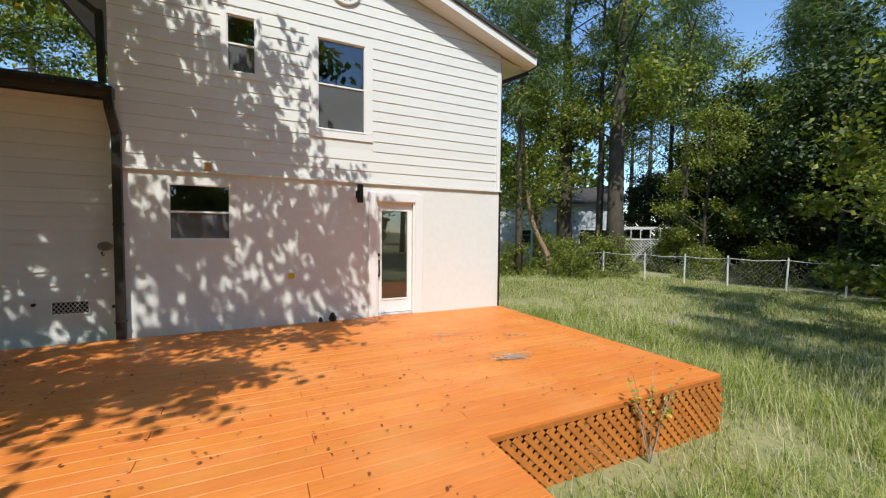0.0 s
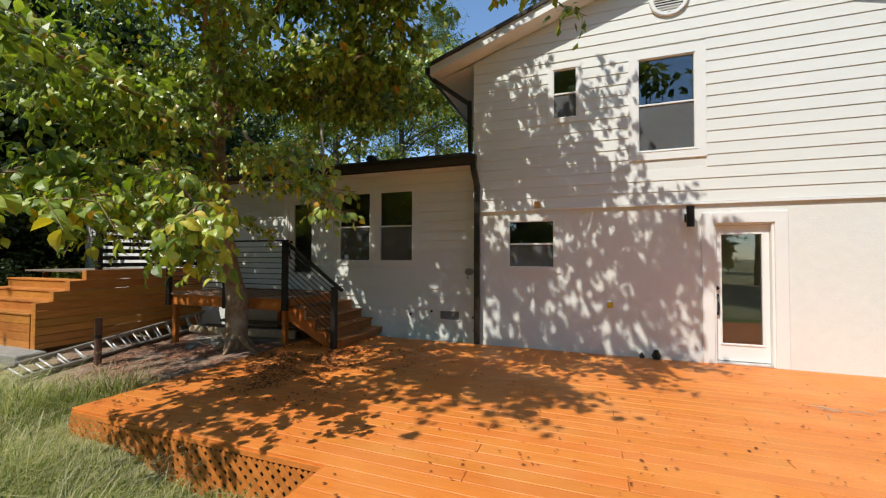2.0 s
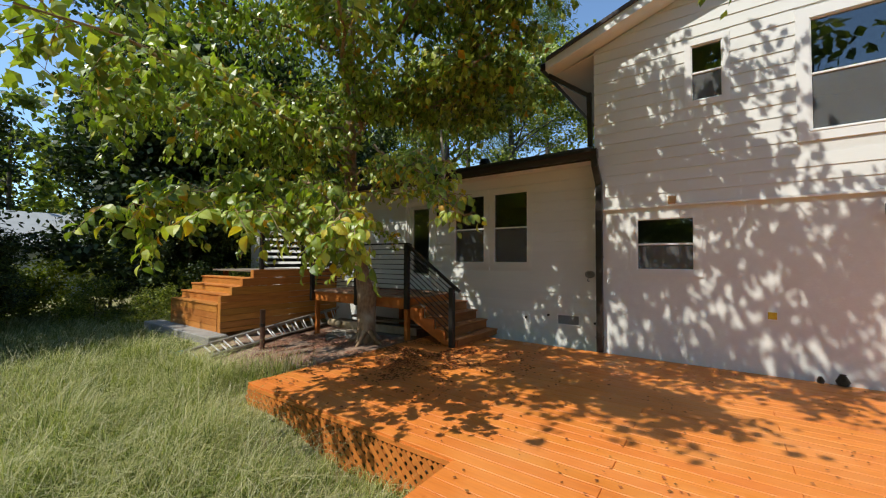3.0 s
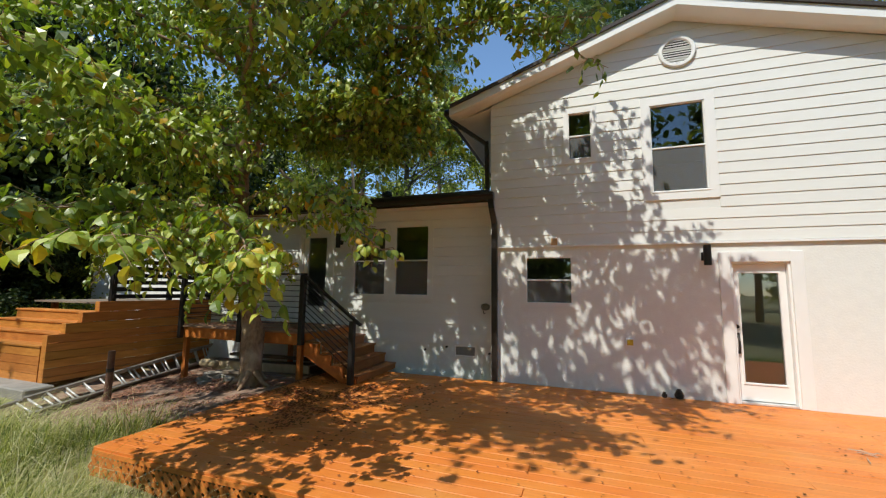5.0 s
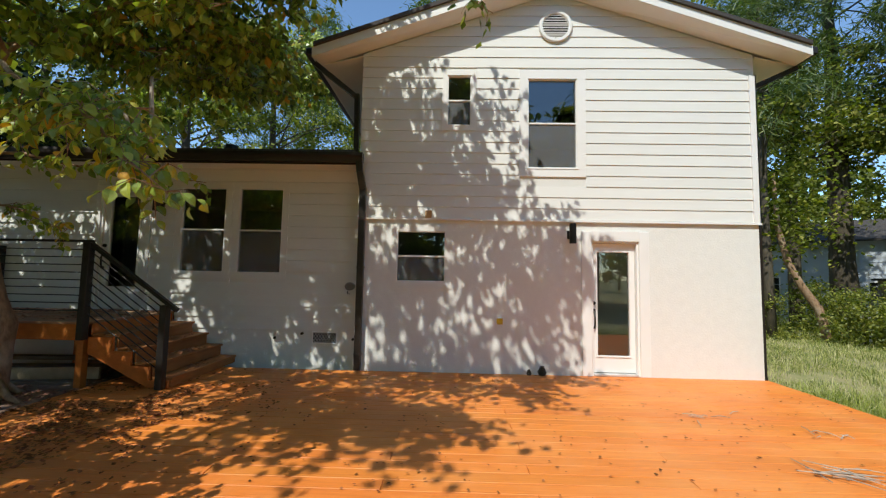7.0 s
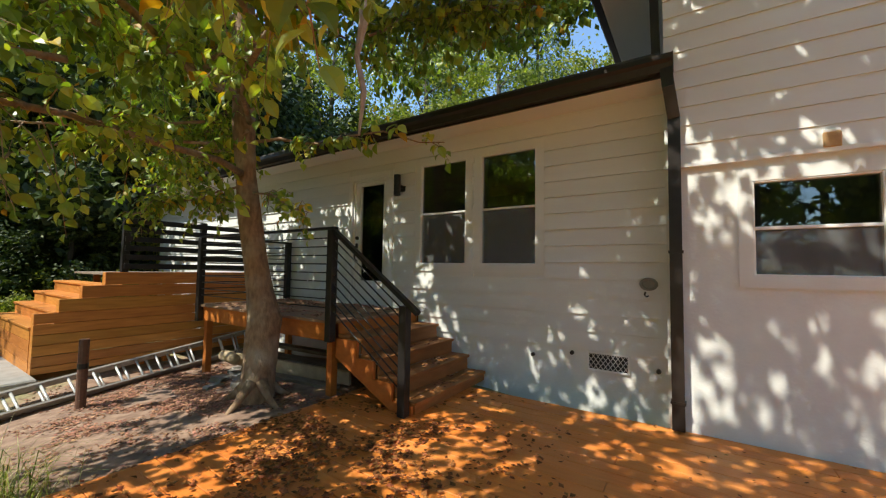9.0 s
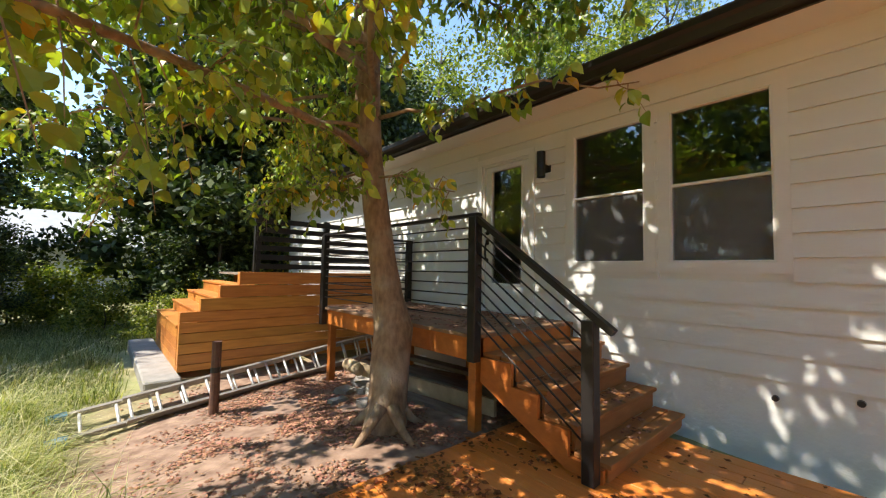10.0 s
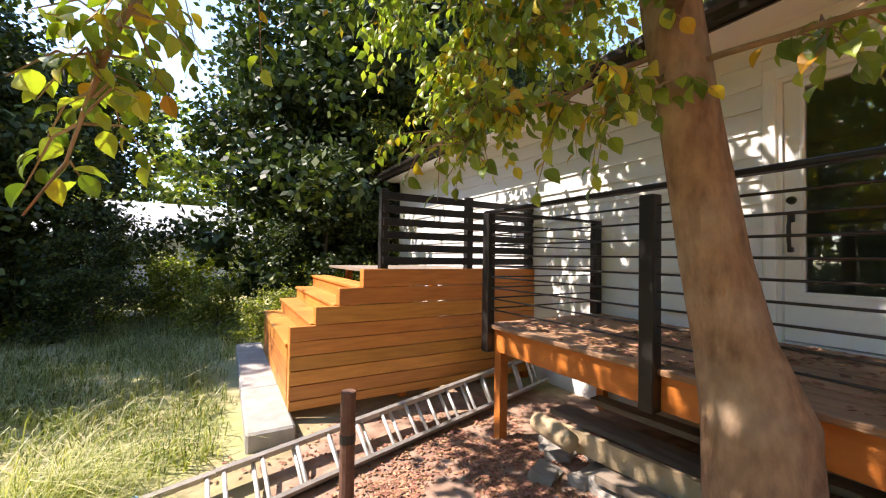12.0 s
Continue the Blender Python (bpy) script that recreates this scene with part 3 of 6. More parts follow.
# ---- windows ----
def window(name, hole, y, label, casing, split=0.5, screen=True, out=0.024):
    x0, x1, z0, z1 = hole
    w = thing(name, label, "window", at=((x0 + x1) / 2, y, z0), kind="structure")
    o = Vector(w.location)

    def p(nm, bm, m, lab="", par=w):
        bmesh.ops.translate(bm, verts=bm.verts, vec=-o)
        return part(nm, bm, m, par, lab)
    c, f = casing, 0.016
    if c:
        bm = bmesh.new()
        box(bm, x0 - c, x0, y - out, y, z0 - c, z1 + c)
        box(bm, x1, x1 + c, y - out, y, z0 - c, z1 + c)
        box(bm, x0, x1, y - out, y, z1, z1 + c)
        box(bm, x0, x1, y - out, y, z0 - c, z0)
        p("casing", bm, M_trim if out > 0.02 else M_siding, "flat white casing boards")
        if out > 0.02:
            p("window_sill", B(x0 - 0.02, x1 + 0.02, y - out - 0.008, y - out, z0 - 0.018, z0, 0.003), M_trim, "white sill")
    zm = z0 + (z1 - z0) * split
    bm = bmesh.new()
    for a, b, cc, d in ((x0, x0 + f, z0, z1), (x1 - f, x1, z0, z1), (x0 + f, x1 - f, z1 - f, z1), (x0 + f, x1 - f, z0, z0 + f)):
        box(bm, a, b, y - 0.012, y + 0.07, cc, d, 0.004)
    p("window_frame", bm, M_trim, "white vinyl frame")
    p("meeting_rail", B(x0 + f, x1 - f, y + 0.0, y + 0.06, zm - 0.014, zm + 0.014, 0.004), M_trim, "white meeting rail")
    p("pane", B(x0 + f, x1 - f, y + 0.030, y + 0.034, zm + 0.014, z1 - f), M_glass, "clear upper pane")
    p("pane", B(x0 + f, x1 - f, y + 0.050, y + 0.054, z0 + f, zm - 0.014), M_glass, "clear lower pane")
    if screen:
        bm = bmesh.new()
        bm.faces.new([bm.verts.new(q) for q in ((x0 + f, y + 0.015, z0 + f), (x1 - f, y + 0.015, z0 + f), (x1 - f, y + 0.015, zm - 0.014), (x0 + f, y + 0.015, zm - 0.014))])
        p("insect_screen", bm, M_screen, "grey insect screen over the lower sash")
    return w


window("window_1", WIN1, TY, "small double-hung window in the masonry with white casing", 0.10, out=0.018)
window("window_2", UWIN, SY, "tall double-hung upstairs window with wide white casing", 0.14)
window("window_3", SWIN, SY, "narrow double-hung upstairs window with white casing", 0.085)
window("window_4", LW1, LY, "tall double-hung window of the low wing beside the wall lamp", 0.10, out=0.016)
window("window_5", LW2, LY, "tall double-hung window of the low wing near the downpipe", 0.10, out=0.016)


# ---- doors ----
def door(name, x0, x1, z0, z1, y, label, glass, casing, knob_x, recess, deadbolt=True):
    d = thing(name, label, "door", at=((x0 + x1) / 2, y, z0), kind="structure")
    o = Vector(d.location)

    def p(nm, bm, m, lab="", par=d):
        bmesh.ops.translate(bm, verts=bm.verts, vec=-o)
        return part(nm, bm, m, par, lab)
    c = casing
    bm = bmesh.new()
    box(bm, x0 - c, x0, y - 0.03, y, z0, z1 + c, 0.004)
    box(bm, x1, x1 + c, y - 0.03, y, z0, z1 + c, 0.004)
    box(bm, x0, x1, y - 0.03, y, z1, z1 + c)
    p("door_frame", bm, M_trim, "white casing")
    bm = bmesh.new()
    box(bm, x0, x0 + 0.03, y, y + 0.14, z0, z1)
    box(bm, x1 - 0.03, x1, y, y + 0.14, z0, z1)
    box(bm, x0 + 0.03, x1 - 0.03, y, y + 0.14, z1 - 0.03, z1)
    p("jamb", bm, M_trim, "white jamb")
    p("threshold", B(x0 + 0.03, x1 - 0.03, y - 0.02, y + 0.14, z0, z0 + 0.035, 0.006), M_alu, "metal threshold")
    ya = y + recess
    gx0, gx1, gz0, gz1 = glass
    a, b, e, f = x0 + 0.035, x1 - 0.035, z0 + 0.045, z1 - 0.035
    p("leaf", panel(bmesh.new(), a, b, e, f, ya, ya + 0.045, [glass]), M_trim, "white door leaf")
    bm = bmesh.new()
    for q in ((gx0 - 0.025, gx0, gz0 - 0.025, gz1 + 0.025), (gx1, gx1 + 0.025, gz0 - 0.025, gz1 + 0.025), (gx0, gx1, gz1, gz1 + 0.025), (gx0, gx1, gz0 - 0.025, gz0)):
        box(bm, q[0], q[1], ya - 0.012, ya, q[2], q[3], 0.003)
    p("glazing_bead", bm, M_trim, "raised white glazing bead")
    p("pane", B(gx0, gx1, ya + 0.02, ya + 0.026, gz0, gz1), M_doorglass, "full-length glass pane")
    kz = z0 + 0.92
    h = p("door_handle", tube(bmesh.new(), [(knob_x, ya - 0.045, kz - 0.17), (knob_x, ya - 0.06, kz - 0.1), (knob_x, ya - 0.06, kz), (knob_x, ya - 0.03, kz + 0.07)], [0.012, 0.014, 0.014, 0.012], 8), M_black, "black handle set")
    p("handle_plate", B(knob_x - 0.022, knob_x + 0.022, ya - 0.03, ya, kz + 0.03, kz + 0.11, 0.006), M_black, "black handle plate")
    p("handle_foot", B(knob_x - 0.016, knob_x + 0.016, ya - 0.045, ya, kz - 0.2, kz - 0.16, 0.006), M_black, "black lower handle mount")
    p("deadbolt", tube(bmesh.new(), [(knob_x, ya, kz + 0.2), (knob_x, ya - 0.03, kz + 0.2)], [0.032, 0.026], 14), M_black, "black deadbolt")
    return d


door("door_1", DOOR1[0], DOOR1[1], 0.0, DOOR1[3], TY, "closed white glazed door with black handle opening onto the deck", (2.246, 2.746, 0.30, 1.93), 0.155, 2.186, 0.07)
door("door_2", DOOR2[0], DOOR2[1], 0.80, DOOR2[3], LY, "closed white glazed door above the small landing", (-6.015, -5.515, 1.22, 2.78), 0.085, -6.09, 0.03)


# ---- wall lamps ----
def wall_lamp(x, y, z0, h=0.31, r=0.052):
    l = thing("wall_lamp", "black cylindrical up and down wall lamp", "wall lamp", at=(x, y, z0), group="wall lamps")
    cy = -0.145
    bm = tube(bmesh.new(), [(0, cy, 0.012), (0, cy, 0), (0, cy, 0), (0, cy, h), (0, cy, h), (0, cy, h - 0.012)], [r - 0.008, r - 0.008, r, r, r - 0.008, r - 0.008], 20)
    part("shade", bm, M_black, l)
    part("back_plate", B(-0.05, 0.05, -0.02, 0, h * 0.25, h * 0.68, 0.006), M_black, l)
    part("arm", B(-0.02, 0.02, cy + r - 0.005, -0.02, h * 0.4, h * 0.55, 0.004), M_black, l)
    part("lens", tube(bmesh.new(), [(0, cy, 0.013), (0, cy, 0.018)], [r - 0.009, r - 0.009], 16), M_trim, l, "frosted lower lens")


wall_lamp(1.80, TY, 2.045)
wall_lamp(-5.10, LY, 2.52)

# ---- gable vent ----
gv_ = thing("gable_vent", "round white louvred gable vent", "vent", at=(1.567, SY - 0.012, 5.64))
bm = bmesh.new()
N = 40
rings = [[bm.verts.new((r * math.cos(2 * math.pi * k / N), y, r * math.sin(2 * math.pi * k / N))) for k in range(N)] for r, y in ((0.275, 0.012), (0.275, -0.03), (0.262, -0.042), (0.222, -0.042), (0.212, -0.03), (0.212, 0.008))]
for a, b in zip(rings, rings[1:]):
    for k in range(N):
        bm.faces.new((a[k], a[(k + 1) % N], b[(k + 1) % N], b[k]))
part("rim", bm, M_trim, gv_)
part("backing", tube(bmesh.new(), [(0, 0.0, 0), (0, 0.008, 0)], [0.215, 0.215], 32), M_dark, gv_, "near-black sheet for the shade behind the louvres")
for i in range(10):
    z = -0.19 + i * 0.042
    hw = math.sqrt(max(0.0, 0.21 ** 2 - z * z))
    bm = bmesh.new()
    vs = [bm.verts.new(p) for p in ((-hw, -0.032, z - 0.012), (hw, -0.032, z - 0.012), (hw, -0.004, z + 0.02), (-hw, -0.004, z + 0.02), (-hw, -0.028, z - 0.016), (hw, -0.028, z - 0.016), (hw, 0.0, z + 0.016), (-hw, 0.0, z + 0.016))]
    for q in ((0, 1, 2, 3), (7, 6, 5, 4), (0, 4, 5, 1), (2, 6, 7, 3), (0, 3, 7, 4), (1, 5, 6, 2)):
        bm.faces.new([vs[j] for j in q])
    part("louvre", bm, M_trim, gv_)


# ---- foundation vent and wall details ----
fv = thing("foundation_vent", "white painted foundation vent with a lattice grille", "vent", at=(-2.18, LY - 0.010, 0.335))
bm = bmesh.new()
for q in ((-0.215, -0.195, 0, 0.205), (0.195, 0.215, 0, 0.205), (-0.195, 0.195, 0, 0.02), (-0.195, 0.195, 0.185, 0.205)):
    box(bm, q[0], q[1], -0.02, 0, q[2], q[3], 0.003)
part("frame", bm, M_trim, fv)
part("backing", B(-0.195, 0.195, -0.004, 0, 0.02, 0.185), M_dark, fv, "near-black sheet for the shade behind the grille")
bm = bmesh.new()
for s in (1, -1):
    for k in range(-2, 11):
        x = -0.2 + k * 0.05
        a, b = Vector((x, -0.010 - 0.002 * s, 0.02)), Vector((x + s * 0.12, -0.010 - 0.002 * s, 0.185))
        if s < 0:
            a.x, b.x = x + 0.0, x - 0.12
        lo, hi = -0.195, 0.195
        pts = []
        for p in (a, b):
            t = 0 if p is a else 1
            pts.append(Vector(p))
        d = pts[1] - pts[0]
        t0, t1 = 0.0, 1.0
        for sgn, lim in ((1, lo), (-1, hi)):
            # cut the bar at the frame
            if d.x * sgn > 0:
                t0 = max(t0, (lim - pts[0].x) / d.x)
            else:
                t1 = min(t1, (lim - pts[0].x) / d.x)
        if t1 - t0 > 0.08:
            beam(bm, pts[0] + d * t0, pts[0] + d * t1, 0.008, 0.003, (0, 1, 0))
part("grille", bm, M_wallgrille, fv, "white diamond grille")

oc = thing("outlet_cover", "yellow taped outlet cover on the masonry", "outlet", at=(0.69, TY, 0.745))
part("plate", B(-0.06, 0.06, -0.015, 0, 0, 0.125, 0.004), M_trim, oc, "pale plate")
part("tape", B(-0.045, 0.05, -0.02, -0.015, 0.015, 0.11, 0.002), M_yellow, oc, "yellow tape")
tape = thing("yellow_patch", "ochre sealant patch above the small window", "patch", at=(-0.46, SY - 0.026, 2.50))
part("patch", B(-0.055, 0.05, -0.012, 0.02, -0.075, 0.045, 0.006), M_ochre, tape)
part("patch_top", B(-0.05, 0.045, -0.009, 0.02, 0.046, 0.07, 0.004), M_trim, tape, "white smear of sealant")
hb = thing("meter_ring", "round grey hose bib plate with a black hook", "hose bib", at=(-1.78, LY - 0.03, 1.30))
bm = bmesh.new()
rings = [[bm.verts.new((r * math.cos(2 * math.pi * k / 24), y, 0.8 * r * math.sin(2 * math.pi * k / 24))) for k in range(24)] for r, y in ((0.085, 0.02), (0.085, -0.02), (0.06, -0.03), (0.055, 0.0), (0.0005, 0.0))]
for a, b in zip(rings, rings[1:]):
    for k in range(24):
        bm.faces.new((a[k], a[(k + 1) % 24], b[(k + 1) % 24], b[k]))
part("ring", bm, M_concrete, hb, "grey cast ring")
part("hook", tube(bmesh.new(), [(-0.03, -0.01, -0.08), (-0.035, -0.03, -0.11), (-0.02, -0.035, -0.13), (0.0, -0.02, -0.12)], [0.008] * 4, 6), M_black, hb)
for x, z in ((-2.56, 0.50), (-3.02, 0.42), (-1.70, 0.42)):
    st = thing("pipe_stub", "dark capped pipe stub in the foundation wall", "pipe", at=(x, LY - 0.008, z), group="pipe stubs")
    part("stub", tube(bmesh.new(), [(0, 0, 0), (0, -0.035, 0)], [0.024, 0.022], 10), M_black, st)
sm = thing("sensor", "small round white fitting on the masonry", "sensor", at=(1.45, TY, 1.62))
part("disc", tube(bmesh.new(), [(0, 0, 0), (0, -0.025, 0)], [0.022, 0.018], 12), M_trim, sm)
for k, (x, s) in enumerate(((1.14, 0.045), (1.34, 0.075))):
    bl = thing("brown_lump", "dark brown pine cone lying against the wall on the deck", "pine cone", at=(x, 6.70, 0.004), group="pine cones")
    bm = bmesh.new()
    for i in range(7):
        z = s * (0.15 + i * 0.28)
        r = s * (0.9 - abs(i - 2) * 0.13)
        for j in range(7):
            a = j * 0.897 + i * 0.5
            c = Vector((math.cos(a) * r, math.sin(a) * r, z))
            beam(bm, c * 0.3 + Vector((0, 0, z * 0.7)), c, s * 0.5, s * 0.12)
    part("scales", bm, M_darkbark, bl)

# ---- deck framing ----
DX0, DX1, DY0, PX0, PX1, PY0 = -4.72, 4.80, 2.40, -1.56, 1.72, -2.6
deck_frame = thing("deck_frame", "stained rim boards and joists under the deck", "deck frame", kind="structure")
for a, b, c, d in ((DX0, PX0, DY0 + 0.02, DY0 + 0.06), (PX1, DX1 - 0.02, DY0 + 0.02, DY0 + 0.06), (PX0, PX1, PY0 + 0.02, PY0 + 0.06)):
    part("rim_board", B(a + 0.02, b - 0.0, c, d, -0.07, -0.027), M_lattice, deck_frame)
for a, c, d in ((DX1 - 0.06, DY0 + 0.06, 6.7), (PX0 + 0.02, PY0 + 0.06, DY0 + 0.02), (PX1 - 0.06, PY0 + 0.06, DY0 + 0.02)):
    part("rim_board", B(a, a + 0.04, c, d, -0.07, -0.027), M_lattice, deck_frame)
for x in np.arange(-4.4, 4.6, 0.8):
    part("joist", B(x, x + 0.04, DY0 + 0.08, 6.6, -0.17, -0.027), M_oldwood, deck_frame)
for x in (-1.3, -0.5, 0.3, 1.1):
    part("joist", B(x + 0.1, x + 0.14, PY0 + 0.08, DY0, -0.17, -0.027), M_oldwood, deck_frame)
for x in (-4.4, -2.0, 0.4, 2.0, 4.4):
    part("support_post", B(x + 0.05, x + 0.14, DY0 + 0.12, DY0 + 0.21, gz(x, DY0) - 0.3, -0.171), M_oldwood, deck_frame)
settle(deck_frame, (0, 4, -0.1))


def lattice(name, along, a0, a1, fixed, label, outward):
    """Crossed laths under the deck's edge, on two layers, cut square at its ends, with a dark edge board above."""
    t = thing(name, label, "lattice")
    z1 = -0.075
    for layer, s in ((0, 1), (1, -1)):
        bm = bmesh.new()
        off = fixed + outward * (0.008 + layer * 0.009)
        h = 0.75
        step = 0.112
        for k in range(int((a1 - a0 + h) / step) + 2):
            c = a0 - h + k * step if s > 0 else a0 + k * step
            p0, p1 = (c, z1 - h), (c + s * h if s > 0 else c - h, z1)
            if s < 0:
                p0, p1 = (c, z1 - h), (c - h, z1)
            d = (p1[0] - p0[0], p1[1] - p0[1])
            t0, t1 = 0.0, 1.0
            lo, hi = ((a0 - p0[0]) / d[0], (a1 - p0[0]) / d[0])
            lo, hi = min(lo, hi), max(lo, hi)
            t0, t1 = max(t0, lo), min(t1, hi)
            if t1 - t0 < 0.03:
                continue
            q0 = (p0[0] + d[0] * t0, p0[1] + d[1] * t0)
            q1 = (p0[0] + d[0] * t1, p0[1] + d[1] * t1)
            A = (q0[0], off, q0[1]) if along == "x" else (off, q0[0], q0[1])
            Bp = (q1[0], off, q1[1]) if along == "x" else (off, q1[0], q1[1])
            up = (0, 1, 0) if along == "x" else (1, 0, 0)
            if along == "x":
                part("lath", beam(bmesh.new(), A, Bp, 0.046, 0.008, up), M_lattice, t)
            else:
                beam(bm, A, Bp, 0.040, 0.008, up)
        if along == "y":
            part("far_laths", bm, M_lattice, t)["kind"] = "stuff"
        else:
            bm.free()

    settle(t, (a0, fixed, -0.4) if along == "x" else (fixed, a0, -0.4))
    return t


lattice("lattice_skirt", "x", DX0 + 0.02, PX0, DY0 + 0.02, "orange stained lattice under the deck's edge beside the long grass", -1)
lattice("lattice_skirt", "x", PX1, DX1 - 0.03, DY0 + 0.02, "orange stained lattice under the deck's sunny edge", -1)
lattice("lattice_skirt", "y", DY0, 6.7, DX1 - 0.03, "orange stained lattice under the deck's side", 1)
lattice("lattice_skirt", "y", PY0, DY0 - 0.02, PX0 + 0.02, "orange stained lattice under the deck's projecting part", -1)
lattice("lattice_skirt", "y", PY0, DY0 - 0.02, PX1 - 0.03, "orange stained lattice under the deck's projecting part", 1)

# ---- landing and stair ----
FL = 0.83
landing = thing("landing", "small stained wooden landing on posts before the upper door", "landing", at=(-6.3, 6.3, 0))
lo = Vector(landing.location)


def lp(nm, bm, m, lab=""):
    bmesh.ops.translate(bm, verts=bm.verts, vec=-lo)
    return part(nm, bm, m, landing, lab)


y = 5.50
rows_ = 0
while y < 7.05:
    lp("floor_board", B(-7.80, -4.74, y, min(y + 0.138, 7.10), FL - 0.035, FL - 0.002 * (rows_ % 3), 0.004), M_landing, "weathered brown floor board")
    y += 0.145
    rows_ += 1
lp("front_beam", B(-7.78, -4.78, 5.54, 5.58, FL - 0.24, FL - 0.037), M_stain, "orange front beam")
lp("end_beam", B(-7.78, -7.74, 5.58, 7.10, FL - 0.24, FL - 0.037), M_stain)
lp("end_beam", B(-4.82, -4.78, 5.58, 7.10, FL - 0.24, FL - 0.037), M_stain)
lp("inner_beam", B(-7.74, -4.82, 6.3, 6.34, FL - 0.24, FL - 0.037), M_oldwood)
for x, yy in ((-7.70, 5.58), (-4.86, 5.58), (-7.70, 7.0), (-6.2, 6.9)):
    lp("support_post", B(x - 0.045, x + 0.045, yy, yy + 0.09, gz(x, yy) - 0.25, FL - 0.241 if yy > 5.6 else FL - 0.241, 0.004), M_stain, "orange support post")

stair = thing("stair", "four-step stained wooden stair down to the deck", "stair", at=(-4.2, 6.3, 0))
so = Vector(stair.location)
TREADS = [(-4.77, -4.37, 0.665), (-4.40, -4.12, 0.487), (-4.15, -3.875, 0.308), (-3.905, -3.64, 0.13)]


def sp(nm, bm, m, lab=""):
    bmesh.ops.translate(bm, verts=bm.verts, vec=-so)
    return part(nm, bm, m, stair, lab)


for i, (a, b, z) in enumerate(TREADS):
    h = (b - a) / 2 - 0.004
    sp("tread", B(a, a + h, 5.62, 7.08, z - 0.035, z, 0.005), M_step, "brown stained tread board")
    sp("tread", B(b - h, b, 5.62, 7.08, z - 0.035, z, 0.005), M_step, "brown stained tread board")
    zl = 0.004 if i == 3 else TREADS[i + 1][2]
    sp("riser", B(b - 0.055, b - 0.03, 5.64, 7.06, zl, z - 0.036), M_step, "brown riser board")
for yy in (5.585, 7.083):
    bm = bmesh.new()
    prof = [(-4.76, FL - 0.04), (-4.76, 0.665 - 0.036), (-4.43, 0.665 - 0.036), (-4.43, 0.487 - 0.036), (-4.18, 0.487 - 0.036), (-4.18, 0.308 - 0.036), (-3.93, 0.308 - 0.036), (-3.93, 0.13 - 0.036), (-3.68, 0.13 - 0.036), (-3.68, 0.004), (-3.94, 0.004), (-4.76, 0.42)]
    f0 = [bm.verts.new((x, yy - 0.0, z)) for x, z in prof]
    f1 = [bm.verts.new((x, yy + 0.034, z)) for x, z in prof]
    bm.faces.new(f0)
    bm.faces.new(f1[::-1])
    for i in range(len(prof)):
        j = (i + 1) % len(prof)
        bm.faces.new((f0[j], f0[i], f1[i], f1[j]))
    sp("stringer", bm, M_stain, "orange notched stringer")


# ---- railing ----
rail = thing("railing", "black metal railing with thin rods round the landing and stair", "railing", at=(-6.3, 5.52, FL))
ro = Vector(rail.location)


def rp(nm, bm, m=M_black, lab="", smooth=False):
    bmesh.ops.translate(bm, verts=bm.verts, vec=-ro)
    return part(nm, bm, m, rail, lab, smooth)


RT = 1.85
P = {"corner": (-4.81, 5.50), "mid": (-6.42, 5.50), "far": (-7.74, 5.50), "wall": (-7.78, 7.02)}
rp("post", B(-4.82, -4.73, 5.465, 5.555, 0.60, RT, 0.006), lab="square black corner post")
rp("post", B(-6.23, -6.14, 5.455, 5.54, 0.58, RT - 0.03, 0.006), lab="square black post")
rp("post", B(-7.785, -7.695, 5.455, 5.54, 0.58, RT, 0.006), lab="square black post")
rp("post", B(-7.825, -7.735, 6.98, 7.07, FL, RT, 0.006), lab="square black post")
rp("newel", B(-3.785, -3.695, 5.495, 5.585, 0.003, 1.06, 0.006), lab="square black newel at the stair's foot")
rp("top_rail", B(-7.80, -4.72, 5.475, 5.545, RT, RT + 0.03, 0.006), lab="flat black top rail")
rp("top_rail", beam(bmesh.new(), (-7.765, 5.535, RT + 0.015), (-7.78, 7.08, RT + 0.015), 0.06, 0.03), lab="flat black top rail")
rp("stair_rail", beam(bmesh.new(), (-4.78, 5.51, RT + 0.005), (-3.58, 5.54, RT + 0.005 - 0.86), 0.06, 0.045), lab="sloping black stair rail")
for k in range(9):
    z = 1.755 - k * 0.098
    rp("rod", tube(bmesh.new(), [(-7.74, 5.50, z), (-4.81, 5.50, z)], [0.0075] * 2, 6), smooth=True)
    rp("rod", tube(bmesh.new(), [(-7.745, 5.50, z), (-7.78, 7.02, z)], [0.0075] * 2, 6), smooth=True)
    zz = 1.755 - k * 0.098
    rp("stair_rod", tube(bmesh.new(), [(-4.78, 5.51, zz), (-3.74, 5.54, zz - 0.755)], [0.0075] * 2, 6), smooth=True)

# ---- stepped side wall of the upper stair ----
sw = thing("stepped_screen_wall", "orange stained stepped board wall beside the upper stair", "board wall", at=(-8.85, 5.4, -0.1))
wo = Vector(sw.location)


def wp(nm, bm, m, lab=""):
    bmesh.ops.translate(bm, verts=bm.verts, vec=-wo)
    return part(nm, bm, m, sw, lab)


